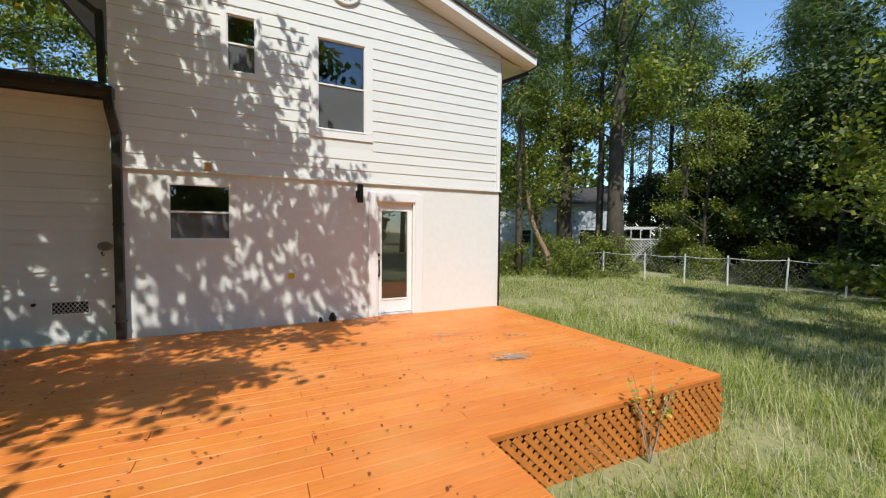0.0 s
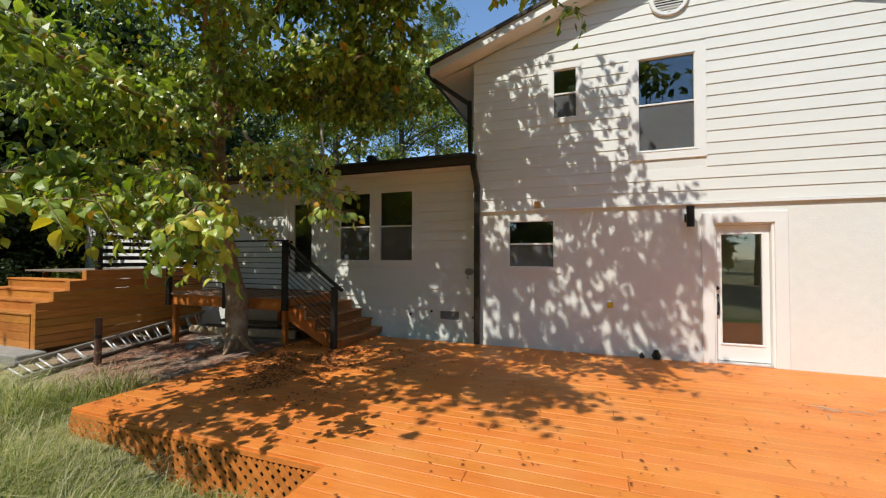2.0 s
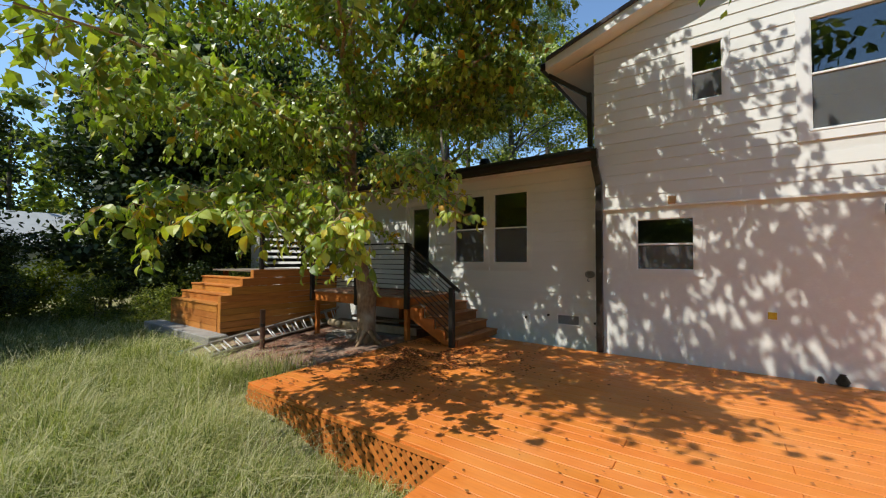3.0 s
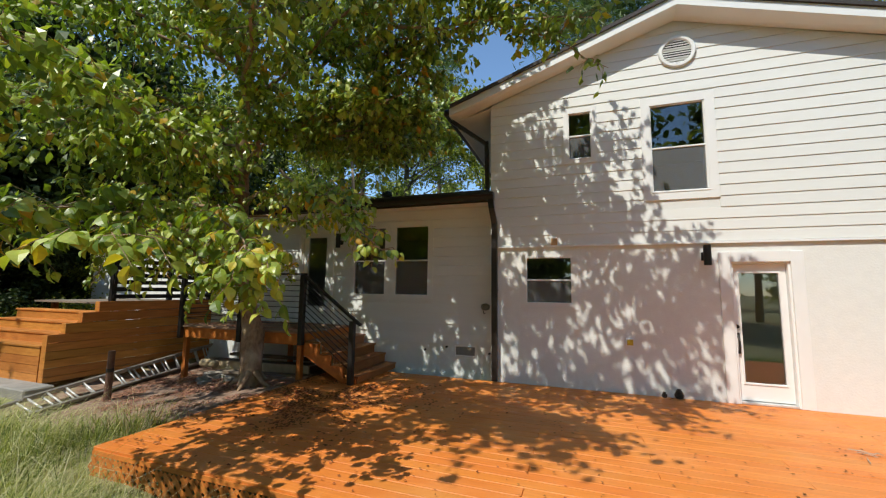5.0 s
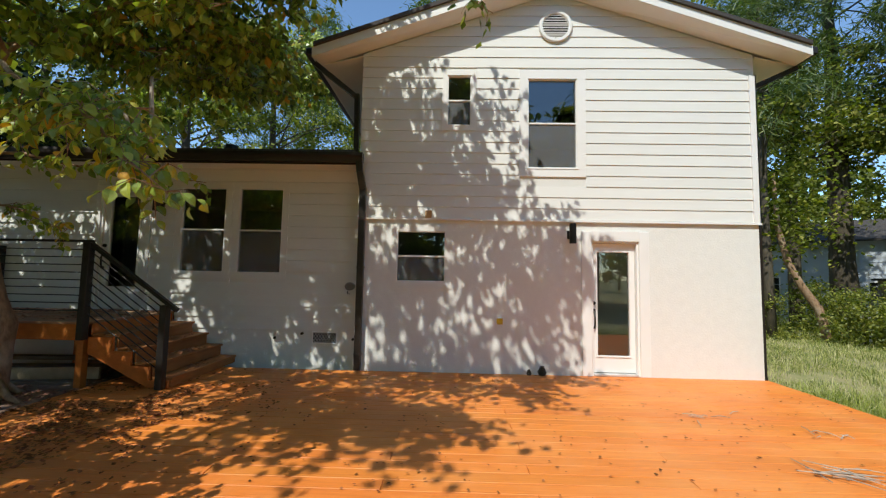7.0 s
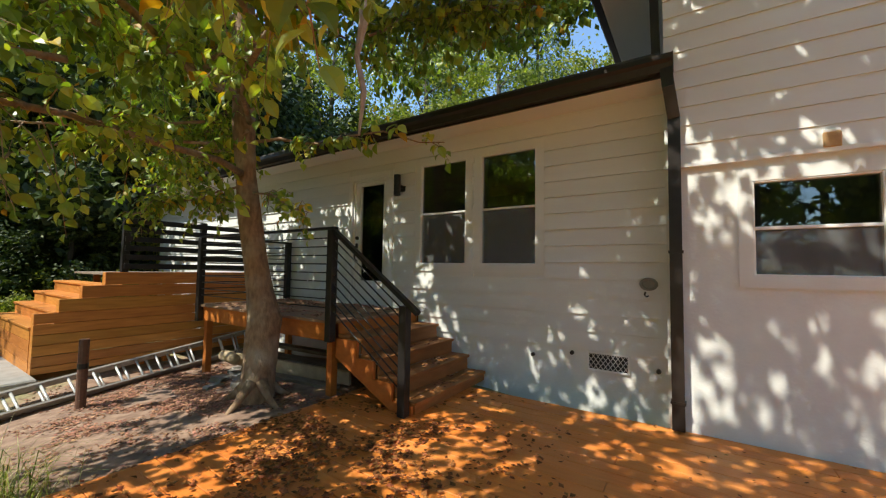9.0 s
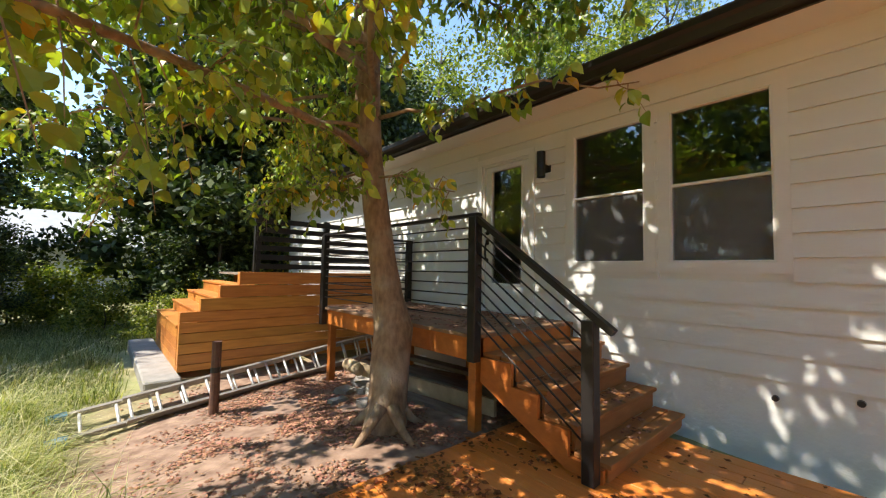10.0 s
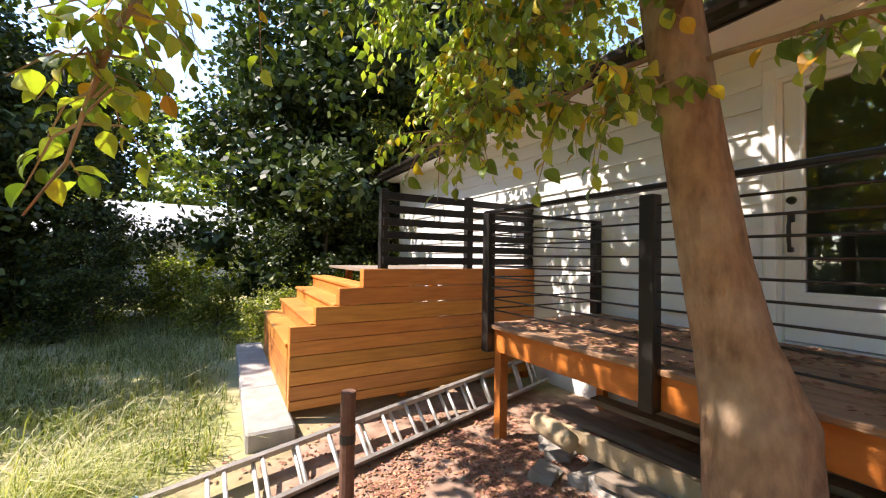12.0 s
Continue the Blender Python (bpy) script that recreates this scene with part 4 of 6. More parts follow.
LV = [(3.93, 0.73), (4.17, 0.915), (4.405, 1.10), (4.66, 1.30)]
EDGES = [1.30, 1.10, 0.915, 0.73, 0.58, 0.435, 0.29, 0.145, 0.0, -0.10]
for zt, zb in zip(EDGES, EDGES[1:]):
    y0 = next((yy for yy, zz in LV if zz >= zt - 0.01), 3.93)
    wp("board", B(-8.89, -8.85, y0, 7.10, zb + 0.008, zt, 0.004), M_cedar)
for (yy, zz), zlow in zip(LV, (-0.1, 0.73, 0.915, 1.10)):
    wp("end_board", B(-8.99, -8.891, yy + 0.002, yy + 0.04, zlow + 0.004, zz - 0.004, 0.003), M_cedar, "short end board")
wp("frame_post", B(-8.98, -8.892, 5.5, 5.59, -0.2, 1.28), M_stain)
wp("frame_post", B(-8.98, -8.892, 6.95, 7.04, -0.2, 1.28), M_stain)

up = thing("upper_stair", "wide tan-orange stained steps up to the rear deck", "stair", at=(-10.2, 4.3, -0.1))
uo = Vector(up.location)


def upp(nm, bm, m, lab=""):
    bmesh.ops.translate(bm, verts=bm.verts, vec=-uo)
    return part(nm, bm, m, up, lab)


for y0, zt in ((3.93, 0.54), (4.17, 0.73), (4.405, 0.915), (4.66, 1.10)):
    xr = -9.0
    upp("tread", B(-11.6, xr, y0 - 0.02, y0 + 0.26, zt - 0.035, zt, 0.004), M_cedar, "tan tread")
    upp("riser", B(-11.58, xr - 0.02, y0, y0 + 0.02, zt - 0.19, zt - 0.036), M_cedar, "tan riser")
for k in range(3):
    upp("riser", B(-11.58, -9.02, 3.93, 3.95, -0.10 + k * 0.15, 0.042 + k * 0.15), M_cedar, "tan riser board")
upp("deck_floor", B(-11.6, -9.0, 4.93, 7.1, 1.235, 1.27), M_oldwood, "upper deck floor")
upp("side_board", B(-11.62, -11.6, 3.93, 7.1, -0.2, 0.5), M_stain)
upp("support_post", B(-11.55, -11.45, 5.2, 5.3, -0.4, 1.234), M_stain)
upp("support_post", B(-9.2, -9.1, 5.2, 5.3, -0.4, 1.234), M_stain)

ss = thing("slat_screen", "black horizontal slat screen on the upper deck", "screen", at=(-8.94, 6, 1.27))
for k in range(6):
    z = 0.08 + k * 0.145
    part("slat", B(0.06, 0.085, -1.12, 1.08, z, z + 0.085, 0.003), M_black, ss)
for yy in (-1.14, 0.0, 1.0):
    part("post", B(-0.03, 0.058, yy, yy + 0.09, 0.003, 0.93, 0.004), M_black, ss)

slab = thing("concrete_pad", "cracked pale concrete pad at the foot of the upper stair", "concrete slab", at=(-10, 3.7, -0.2))
for x0_, x1_ in ((-2.3, -0.95), (-0.94, 0.25), (0.26, 1.5)):
    part("slab", B(x0_, x1_, -0.15, 0.25, -0.2, 0.115 + 0.006 * x0_, 0.02), M_concrete, slab, "pale worn concrete slab")

# ---- ladder ----
lad = thing("extension_ladder", "aluminium extension ladder lying on its side on the dirt", "ladder", at=(-8.1, 4.8, -0.15))
la = Vector(lad.location)
A0, A1 = Vector((-8.02, 2.85, -0.195)), Vector((-8.62, 6.95, 0.18))
B0, B1 = Vector((-7.56, 2.88, -0.29)), Vector((-8.50, 6.95, -0.13))
off = Vector((0.05, 0.0, 0.03))
for nm, q in (("base_section", Vector((0, 0, 0))), ("fly_section", off)):
    for s0, s1 in ((A0, A1), (B0, B1)):
        a = s0 + q if nm == "base_section" else s0.lerp(s1, 0.12) + q
        part("rail", beam(bmesh.new(), a - la, s1 + q - la, 0.028, 0.075, (0.5, 0, 0.6)), M_grey_rail, lad, "grey side rail")
    n = 14
    for k in range(n):
        t = (k + 0.5) / n if nm == "base_section" else 0.12 + (k + 0.2) / n * 0.86
        part("rung", tube(bmesh.new(), [A0.lerp(A1, t) + q - la, B0.lerp(B1, t) + q - la], [0.016, 0.016], 7), M_alu, lad, "shiny rung", smooth=True)
for s0, s1 in ((A0, A1), (B0, B1)):
    d = (s1 - s0).normalized()
    part("foot", beam(bmesh.new(), s0 - d * 0.10 - la, s0 + d * 0.06 - la, 0.05, 0.085, (0.5, 0, 0.6)), M_blue, lad, "blue rubber foot")

# ---- pipe stub post ----
sp_ = thing("stub_post", "short rusty brown post standing in the dirt", "post", at=(-7.42, 4.11, -0.25))
part("post", tube(bmesh.new(), [(0, 0, -0.2), (0, 0, 0.4), (0.003, 0, 0.77)], [0.052, 0.05, 0.05], 12), M_rust, sp_)
part("cap_rim", tube(bmesh.new(), [(0.003, 0, 0.77), (0.003, 0, 0.78), (0.003, 0, 0.782), (0.003, 0, 0.75)], [0.050, 0.050, 0.036, 0.034], 12, cap=False), M_rust, sp_, "worn rim")
part("band", tube(bmesh.new(), [(0, 0, 0.44), (0, 0, 0.50)], [0.054, 0.054], 12), M_black, sp_, "dark band")

# ---- rubbish under the landing ----
def plank(x0, y0, z0, x1, y1, z1, w, h, m, lab):
    t = thing("plank", lab, "plank", at=(x0, y0, z0), group="planks under the landing")
    o = Vector((x0, y0, z0))
    part("board", beam(bmesh.new(), Vector((0, 0, 0)), Vector((x1, y1, z1)) - o, w, h), m, t)


plank(-7.35, 6.0, 0.10, -5.0, 6.15, 0.12, 0.22, 0.04, M_oldwood, "grey weathered plank lying on rubble under the landing")
plank(-7.05, 5.72, 0.06, -4.9, 5.95, 0.08, 0.04, 0.16, M_palewood, "pale yellow timber on edge under the landing")
plank(-7.2, 6.3, 0.18, -5.3, 6.5, 0.16, 0.15, 0.05, M_oldwood, "dark old plank under the landing")
plank(-6.6, 5.62, -0.02, -4.95, 5.78, 0.0, 0.14, 0.05, M_oldwood, "grey board on the ground under the landing")
log_ = thing("log", "short pale sawn log on the rubble", "log", at=(-7.05, 5.62, 0.10))
part("bark", tube(bmesh.new(), [(-0.18, 0.02, 0), (0, 0, 0.01), (0.22, -0.03, 0.0)], [0.075, 0.08, 0.07], 12, 0.15), M_palewood, log_, smooth=True)
rnd = random.Random(5)
for k in range(26):
    x, yy = rnd.uniform(-7.35, -5.9), rnd.uniform(5.15, 6.1)
    if k > 16:
        x, yy = rnd.uniform(-6.9, -5.2), rnd.uniform(5.6, 6.4)
    s = rnd.uniform(0.07, 0.16)
    r = thing("rubble_block", "broken grey concrete lump in the dirt", "rubble", "broken concrete", at=(x, yy, gz(x, yy) + s * 0.12))
    bm = bmesh.new()
    box(bm, -s, s, -s * 0.7, s * 0.7, -s * 0.35, s * 0.35, s * 0.12)
    for v in bm.verts:
        v.co += Vector([rnd.uniform(-1, 1) * s * 0.12 for _ in range(3)])
    part("block", bm, M_block, r)
    r.rotation_euler = (rnd.uniform(-.25, .25), rnd.uniform(-.25, .25), rnd.uniform(0, 3.1))

# ---- the near tree ----
def leaf_quads(verts, faces, c, d, up, size, fold=0.25, width=0.42):
    """One pointed leaf of four triangles, folded along its rib, from c along d."""
    s = d.cross(up)
    s = s.normalized() if s.length > 1e-4 else Vector((1, 0, 0))
    n = s.cross(d)
    i = len(verts)
    w = size * width
    tip = c + d * size - n * size * 0.12
    m1 = c + d * size * 0.45
    verts += [c, m1 + s * w - n * w * fold + 0 * n, tip, m1 - s * w - n * w * fold, m1 + n * w * 0.1]
    faces += [(i, i + 1, i + 4), (i + 1, i + 2, i + 4), (i + 2, i + 3, i + 4), (i + 3, i, i + 4)]


def oval_leaf(verts, faces, c, d, up, size, fold=0.25, width=0.34):
    """A broad pointed leaf with a curved tip."""
    s = d.cross(up)
    s = s.normalized() if s.length > 1e-4 else Vector((1, 0, 0))
    n = s.cross(d)
    i = len(verts)
    w = size * width
    row = ((0.12, 0.55, 0.02), (0.30, 0.92, 0.04), (0.50, 1.0, 0.05), (0.72, 0.72, 0.0), (0.88, 0.32, -0.07))
    verts.append(c)
    for t, k, l in row:
        m = c + d * size * t + n * size * l
        verts += [m - s * w * k + n * w * fold * k, m, m + s * w * k + n * w * fold * k]
    verts.append(c + d * size - n * size * 0.16)
    faces += [(i, i + 3, i + 2), (i, i + 2, i + 1)]
    for a in range(i + 1, i + 11, 3):
        faces += [(a, a + 1, a + 4, a + 3), (a + 1, a + 2, a + 5, a + 4)]
    faces += [(i + 13, i + 14, i + 16), (i + 14, i + 15, i + 16)]


def branch_path(a, b, sag=0.0, n=6, wob=0.12, seed=0):
    a, b = Vector(a), Vector(b)
    out = []
    L = (b - a).length
    for k in range(n + 1):
        t = k / n
        p = a.lerp(b, t)
        p.z += sag * L * 4 * t * (1 - t)
        if 0 < k < n:
            p += noise.noise_vector(Vector((a.x + t * 3, a.y + seed, b.z))) * wob * L * 0.5
        out.append(p)
    return out


tree = thing("tree", "leafy tree with a bulging bare trunk standing in the dirt", "tree", at=(-5.37, 5.05, 0.0))
TO = Vector(tree.location)
TRUNK = [(-5.38, 5.02, -0.35), (-5.42, 5.06, -0.02), (-5.45, 5.12, 0.25), (-5.53, 5.18, 0.55), (-5.58, 5.23, 0.8), (-5.64, 5.2, 1.1), (-5.69, 5.17, 1.45), (-5.77, 5.11, 2.0), (-5.82, 5.07, 2.5), (-5.88, 5.05, 3.1), (-5.92, 5.03, 4.0), (-5.87, 4.97, 5.2), (-5.72, 4.87, 6.5), (-5.62, 4.77, 8.0)]
TR = [0.25, 0.195, 0.178, 0.178, 0.188, 0.152, 0.128, 0.115, 0.11, 0.12, 0.13, 0.11, 0.085, 0.04]
part("trunk", tube(bmesh.new(), [Vector(p) - TO for p in TRUNK], TR, 16, 0.22), M_bark, tree, "brown bulging trunk with pale patches", smooth=True)
rnd = random.Random(11)
for k in range(4):
    a = k * 1.3 - 2.6
    d = Vector((math.cos(a), math.sin(a), 0))
    b0 = Vector((-5.36, 5.03, 0.05)) - TO
    e = TO + b0 + d * rnd.uniform(0.32, 0.55)
    e.z = gz(e.x, e.y) - 0.06
    part("root", tube(bmesh.new(), [b0 + d * 0.08 + Vector((0, 0, 0.14)), b0 + d * 0.25 + Vector((0, 0, -0.02)), e - TO], [0.06, 0.035, 0.015], 8, 0.3), M_bark, tree, "surface root", smooth=True)

# limbs: where each leaves the trunk, where it ends, how many leaf clumps, their spread, low or high foliage
BOUGHS = [
    # towards the lawn: low, drooping, sunlit
    ((-5.80, 5.02, 2.5), (-3.2, 1.35, 1.9), 9, 0.34, 1), ((-3.9, 2.6, 2.5), (-2.25, 2.0, 1.75), 5, 0.25, 1), ((-4.4, 3.2, 2.6), (-4.1, 1.0, 2.0), 7, 0.36, 1),
    ((-5.82, 5.02, 2.8), (-6.6, 2.6, 2.35), 3, 0.28, 1), ((-5.7, 5.02, 3.1), (-2.05, 3.05, 2.55), 8, 0.26, 1), ((-2.5, 3.3, 2.65), (-2.0, 3.1, 2.05), 2, 0.13, 1),
    ((-5.7, 5.0, 3.0), (-7.9, 4.9, 2.5), 6, 0.35, 1),
    # low tips that hang near the walker, by the roof and by the trunk
    ((-5.75, 5.12, 2.3), (-4.5, 5.0, 1.95), 2, 0.16, 1), ((-5.8, 5.1, 2.9), (-3.55, 5.9, 2.75), 2, 0.18, 1), ((-3.4, 3.3, 3.0), (-1.75, 2.85, 1.95), 4, 0.16, 1),
    ((-6.2, 3.25, 2.35), (-6.07, 2.97, 1.52), 3, 0.11, 1), ((-5.85, 4.6, 3.0), (-6.2, 3.25, 2.35), 2, 0.12, 1), ((-5.8, 5.1, 2.4), (-6.5, 4.2, 1.95), 5, 0.22, 1), ((-5.75, 5.12, 2.3), (-5.9, 4.7, 2.05), 1, 0.12, 1),
    ((-4.2, 2.6, 2.3), (-2.55, 2.35, 1.35), 5, 0.2, 1), ((-1.2, 4.9, 5.5), (0.33, 4.7, 4.4), 5, 0.15, 0),
    # over the deck and the walker
    ((-3.2, 3.0, 5.4), (0.2, 2.6, 5.6), 14, 0.45, 0), ((-3.0, 1.4, 5.2), (-1.5, 1.0, 5.6), 10, 0.45, 0),
    ((-5.9, 5.05, 4.4), (-9.6, 3.4, 5.4), 12, 0.6, 0), ((-5.9, 5.05, 4.0), (-9.8, 5.4, 4.6), 12, 0.55, 0), ((-5.9, 5.05, 3.4), (-7.6, 5.0, 3.0), 8, 0.4, 1), ((-5.85, 5.0, 5.6), (-10.5, 2.2, 6.4), 10, 0.7, 0),
    ((-3.4, 4.4, 6.2), (-0.3, 4.4, 7.4), 7, 0.5, 0), ((-3.4, 4.6, 6.6), (-1.6, 4.2, 8.6), 6, 0.6, 0), ((-2.0, 3.0, 5.8), (0.9, 3.6, 6.2), 9, 0.4, 0),
    ((-2.6, 3.4, 5.8), (0.6, 3.6, 6.6), 10, 0.4, 0), ((-3.4, 1.6, 6.0), (-2.4, -0.2, 6.6), 9, 0.5, 0),
    # over the low roof and before the gable
    ((-5.8, 5.05, 4.4), (-3.1, 5.7, 4.9), 14, 0.42, 0), ((-4.4, 5.2, 4.8), (-2.3, 5.7, 5.3), 12, 0.38, 0), ((-4.6, 5.2, 5.4), (-2.3, 5.6, 6.6), 7, 0.5, 0),
    ((-5.2, 5.0, 4.2), (-3.5, 5.2, 4.15), 6, 0.3, 0), ((-4.6, 5.0, 6.0), (-1.8, 5.2, 6.5), 5, 0.45, 0), ((-2.4, 4.8, 6.2), (-0.4, 4.9, 5.6), 8, 0.28, 0), ((-1.6, 4.8, 6.4), (0.4, 4.7, 5.7), 6, 0.28, 0),
    ((-5.6, 5.4, 4.6), (-4.0, 8.6, 5.3), 18, 0.45, 0), ((-5.0, 6.4, 4.8), (-2.6, 8.4, 5.4), 20, 0.45, 0), ((-4.6, 6.6, 5.2), (-2.4, 9.0, 6.4), 20, 0.55, 0),
    ((-4.2, 5.4, 4.4), (-2.6, 5.9, 4.7), 11, 0.4, 0), ((-3.8, 5.4, 5.6), (-2.2, 5.5, 5.9), 11, 0.42, 0), ((-4.6, 5.8, 4.2), (-3.0, 6.6, 4.4), 11, 0.4, 0),
    # middle crown
    ((-5.7, 5.02, 3.3), (-4.0, 0.3, 3.4), 14, 0.6, 0), ((-5.7, 5.02, 3.3), (-6.0, 0.8, 3.6), 14, 0.6, 0), ((-5.75, 5.03, 3.6), (-8.6, 2.0, 4.2), 14, 0.7, 0),
    ((-5.75, 5.03, 3.7), (-2.2, 1.6, 4.4), 12, 0.6, 0), ((-5.8, 5.05, 4.0), (-2.4, 4.5, 4.4), 9, 0.55, 0), ((-5.8, 5.05, 4.2), (-8.9, 5.0, 4.6), 12, 0.7, 0),
    ((-5.8, 5.05, 4.2), (-5.5, 8.0, 5.0), 9, 0.6, 0),
    # upper crown
    ((-5.85, 5.0, 5.0), (-1.4, 3.6, 5.6), 13, 0.6, 0), ((-5.85, 5.0, 5.2), (-3.2, 0.2, 5.6), 18, 0.75, 0), ((-5.85, 5.0, 5.4), (-7.6, 1.0, 6.2), 14, 0.8, 0),
    ((-5.8, 4.95, 5.6), (-0.9, 5.1, 5.75), 12, 0.42, 0), ((-2.9, 5.0, 5.9), (0.3, 4.6, 5.0), 7, 0.25, 0), ((-5.7, 4.9, 6.3), (-2.6, 2.4, 7.4), 16, 0.8, 0),
    ((-5.7, 4.9, 6.3), (-1.6, 5.4, 7.4), 9, 0.6, 0), ((-5.7, 4.9, 6.5), (-6.0, 3.6, 9.0), 14, 0.9, 0), ((-5.7, 4.9, 6.5), (-8.4, 5.2, 7.4), 10, 0.9, 0),
    ((-5.7, 4.9, 6.5), (-4.6, 6.8, 8.0), 10, 0.8, 0), ((-4.0, 2.6, 5.6), (-0.6, 2.0, 5.6), 10, 0.5, 0),
]
lv, lf, hv, hf = [], [], [], []
twig_bm = bmesh.new()
for li, (a, b, count, spread, low) in enumerate(BOUGHS):
    pts = branch_path(a, b, 0.03 if low else 0.05, 7, 0.16, li)
    L = (Vector(b) - Vector(a)).length
    r0 = 0.0065 * L + 0.007
    part("limb", tube(bmesh.new(), [p - TO for p in pts], [r0 * (1 - 0.8 * k / 7) for k in range(8)], 7, 0.2), M_bark, tree, "leafy limb", smooth=True)
    for c in range(round(count * (8.5 if low else 6.0 if b[2] > 5.3 else 5.2))):
        t = rnd.uniform(0.2, 1.0)
        k = min(int(t * 7), 6)
        p = pts[k].lerp(pts[k + 1], t * 7 - k)
        d = Vector((rnd.gauss(0, 1), rnd.gauss(0, 1), rnd.gauss(-0.1 if low else 0.15, 0.55))).normalized()
        tl = max(0.16, spread * rnd.uniform(0.7, 1.9))
        # the twig bends down towards its end
        q1 = p + d * tl * 0.5 + Vector((0, 0, 0.02))
        q2 = p + d * tl + Vector((0, 0, -0.16 * tl if not low else -0.35 * tl))
        tube(twig_bm, [p - TO, q1 - TO, q2 - TO], [0.005, 0.0035, 0.0015], 3, cap=False)
        vv, ff = (lv, lf) if low else (hv, hf)
        gap = 0.036 if low else 0.046
        big = 1.35 if not low else 0.85 if b[0] < -4.4 and b[1] > 2.5 else 1.12
        n_l = max(5, int(tl / gap))
        for m in range(n_l):
            u = 0.15 + 0.85 * (m + rnd.random() * 0.6) / n_l
            base = p.lerp(q1, u * 2) if u < 0.5 else q1.lerp(q2, u * 2 - 1)
            side = d.cross(Vector((0, 0, 1))).normalized() * (1 if m % 2 else -1)
            if not low:
                base = base + Vector((rnd.gauss(0, .07), rnd.gauss(0, .07), rnd.gauss(0, .07)))
            small = 0.72 if low and -6.6 < base.x < -3.5 and 2.3 < base.y < 4.3 else 0.78 if low and base.x > -2.7 and 2.3 < base.y < 3.6 else 1.0
            out = (side * rnd.uniform(0.3, 1.0) + d * rnd.uniform(0.0, 0.6) + Vector((rnd.gauss(0, .25), rnd.gauss(0, .25), rnd.uniform(-1.5, -0.25)))).normalized()
            (oval_leaf if low else leaf_quads)(vv, ff, base + out * 0.015 - TO, out, Vector((rnd.gauss(-.3, .4), rnd.gauss(-.75, .4), 1)), rnd.uniform(0.066, 0.128) * big * small, 0.3, 0.34 if low else 0.38)
ob = mesh_of("leaves_low", lv, lf, M_leaf_low, "yellowing drooping leaves of the low branches")
ob.parent = tree
ob["kind"] = "stuff"
ob = mesh_of("leaves_crown", hv, hf, M_leaf, "dense green leaves of the crown")
ob.parent = tree
ob["kind"] = "stuff"
part("dead_branch", tube(bmesh.new(), [Vector(q) - TO for q in ((-2.9, 4.05, 3.3), (-2.84, 4.0, 2.95), (-2.78, 3.96, 2.7), (-2.80, 3.94, 2.5), (-2.75, 3.95, 2.3), (-2.77, 3.94, 2.08))], [0.012, 0.018, 0.022, 0.014, 0.016, 0.005], 7, 0.5), M_twig, tree, "pale dangling dead branch")
tw = part("twig_growth", twig_bm, M_bark, tree, "thin brown twigs")
tw["kind"] = "stuff"


# ---- far trees ----
def far_tree(name, label, height, crown_r, crown_lo, leaves, size, m_leaf, seed, shape="round", trunk_r=0.16, lean=0.0, category="tree"):
    r = random.Random(seed)
    t = thing(name, label, category)
    top = Vector((lean * height, 0, height * 0.93))
    pts = [Vector((lean * height * u + 0.25 * noise.noise((u * 2, seed, 0)), 0.25 * noise.noise((seed, u * 2, 5)), height * 0.93 * u)) for u in (0, .15, .35, .6, .8, 1)]
    pts[0].z = -0.4
    part("trunk", tube(bmesh.new(), pts, [trunk_r * k for k in (1.35, 1, .85, .6, .4, .12)], 8, 0.2), M_darkbark, t, "dark rough trunk", smooth=True)
    v, f = [], []
    bm = bmesh.new()
    clumps = []
    for k in range({"pine": 44, "column": 70}.get(shape, 40)):
        u = r.random()
        z = height * (crown_lo + (1 - crown_lo) * u)
        if shape == "round":
            rad = crown_r * math.sqrt(max(0.05, 1 - (2 * u - 0.9) ** 2 * 0.85))
        elif shape == "pine":
            rad = crown_r * (1.0 - 0.7 * u) * r.uniform(0.5, 1.1)
        else:
            rad = crown_r * (1.0 - 0.35 * u)
        a = r.uniform(0, 6.283)
        rr = rad * math.sqrt(r.uniform(0.15, 1.0))
        c = Vector((math.cos(a) * rr + lean * z, math.sin(a) * rr, z + (0.0 if shape != "pine" else rr * 0.1)))
        clumps.append((c, crown_r * r.uniform(0.13, 0.29)))
        if k % 2 == 0 and crown_lo > 0.08:
            s = Vector((lean * z * 0.9, 0, max(height * crown_lo * 0.8, z - rr * 0.6)))
            tube(bm, [s, (s + c) / 2 + Vector((0, 0, 0.15)), c], [0.05, 0.035, 0.012], 4, cap=False)
    if crown_lo > 0.08:
        part("limb_growth", bm, M_darkbark, t, "bare limbs in the crown")["kind"] = "stuff"
    else:
        bm.free()
    for c, cr in clumps:
        for _ in range(leaves // len(clumps)):
            d = Vector((r.gauss(0, 1), r.gauss(0, 1), r.gauss(0, 0.75)))
            p = c + d * cr * 0.6
            if p.z < 0.05:
                p.z = r.uniform(0.05, 0.4)
            dd = Vector((r.gauss(0, 1), r.gauss(0, 1), r.gauss(-0.5, 0.7))).normalized()
            s = dd.cross(Vector((r.gauss(0, 1), r.gauss(0, 1), 1))).normalized() * size * r.uniform(0.25, 0.45)
            q = dd * size * r.uniform(0.7, 1.3)
            i = len(v)
            if shape == "pine":
                s *= 0.22
                q *= 1.5
            v += [p, p + q * 0.5 + s, p + q, p + q * 0.5 - s]
            f.append((i, i + 1, i + 2, i + 3))
    cm = mesh_of("crown", v, f, m_leaf, "uneven leafy crown")
    cm.parent = t
    cm["kind"] = "stuff"
    return t


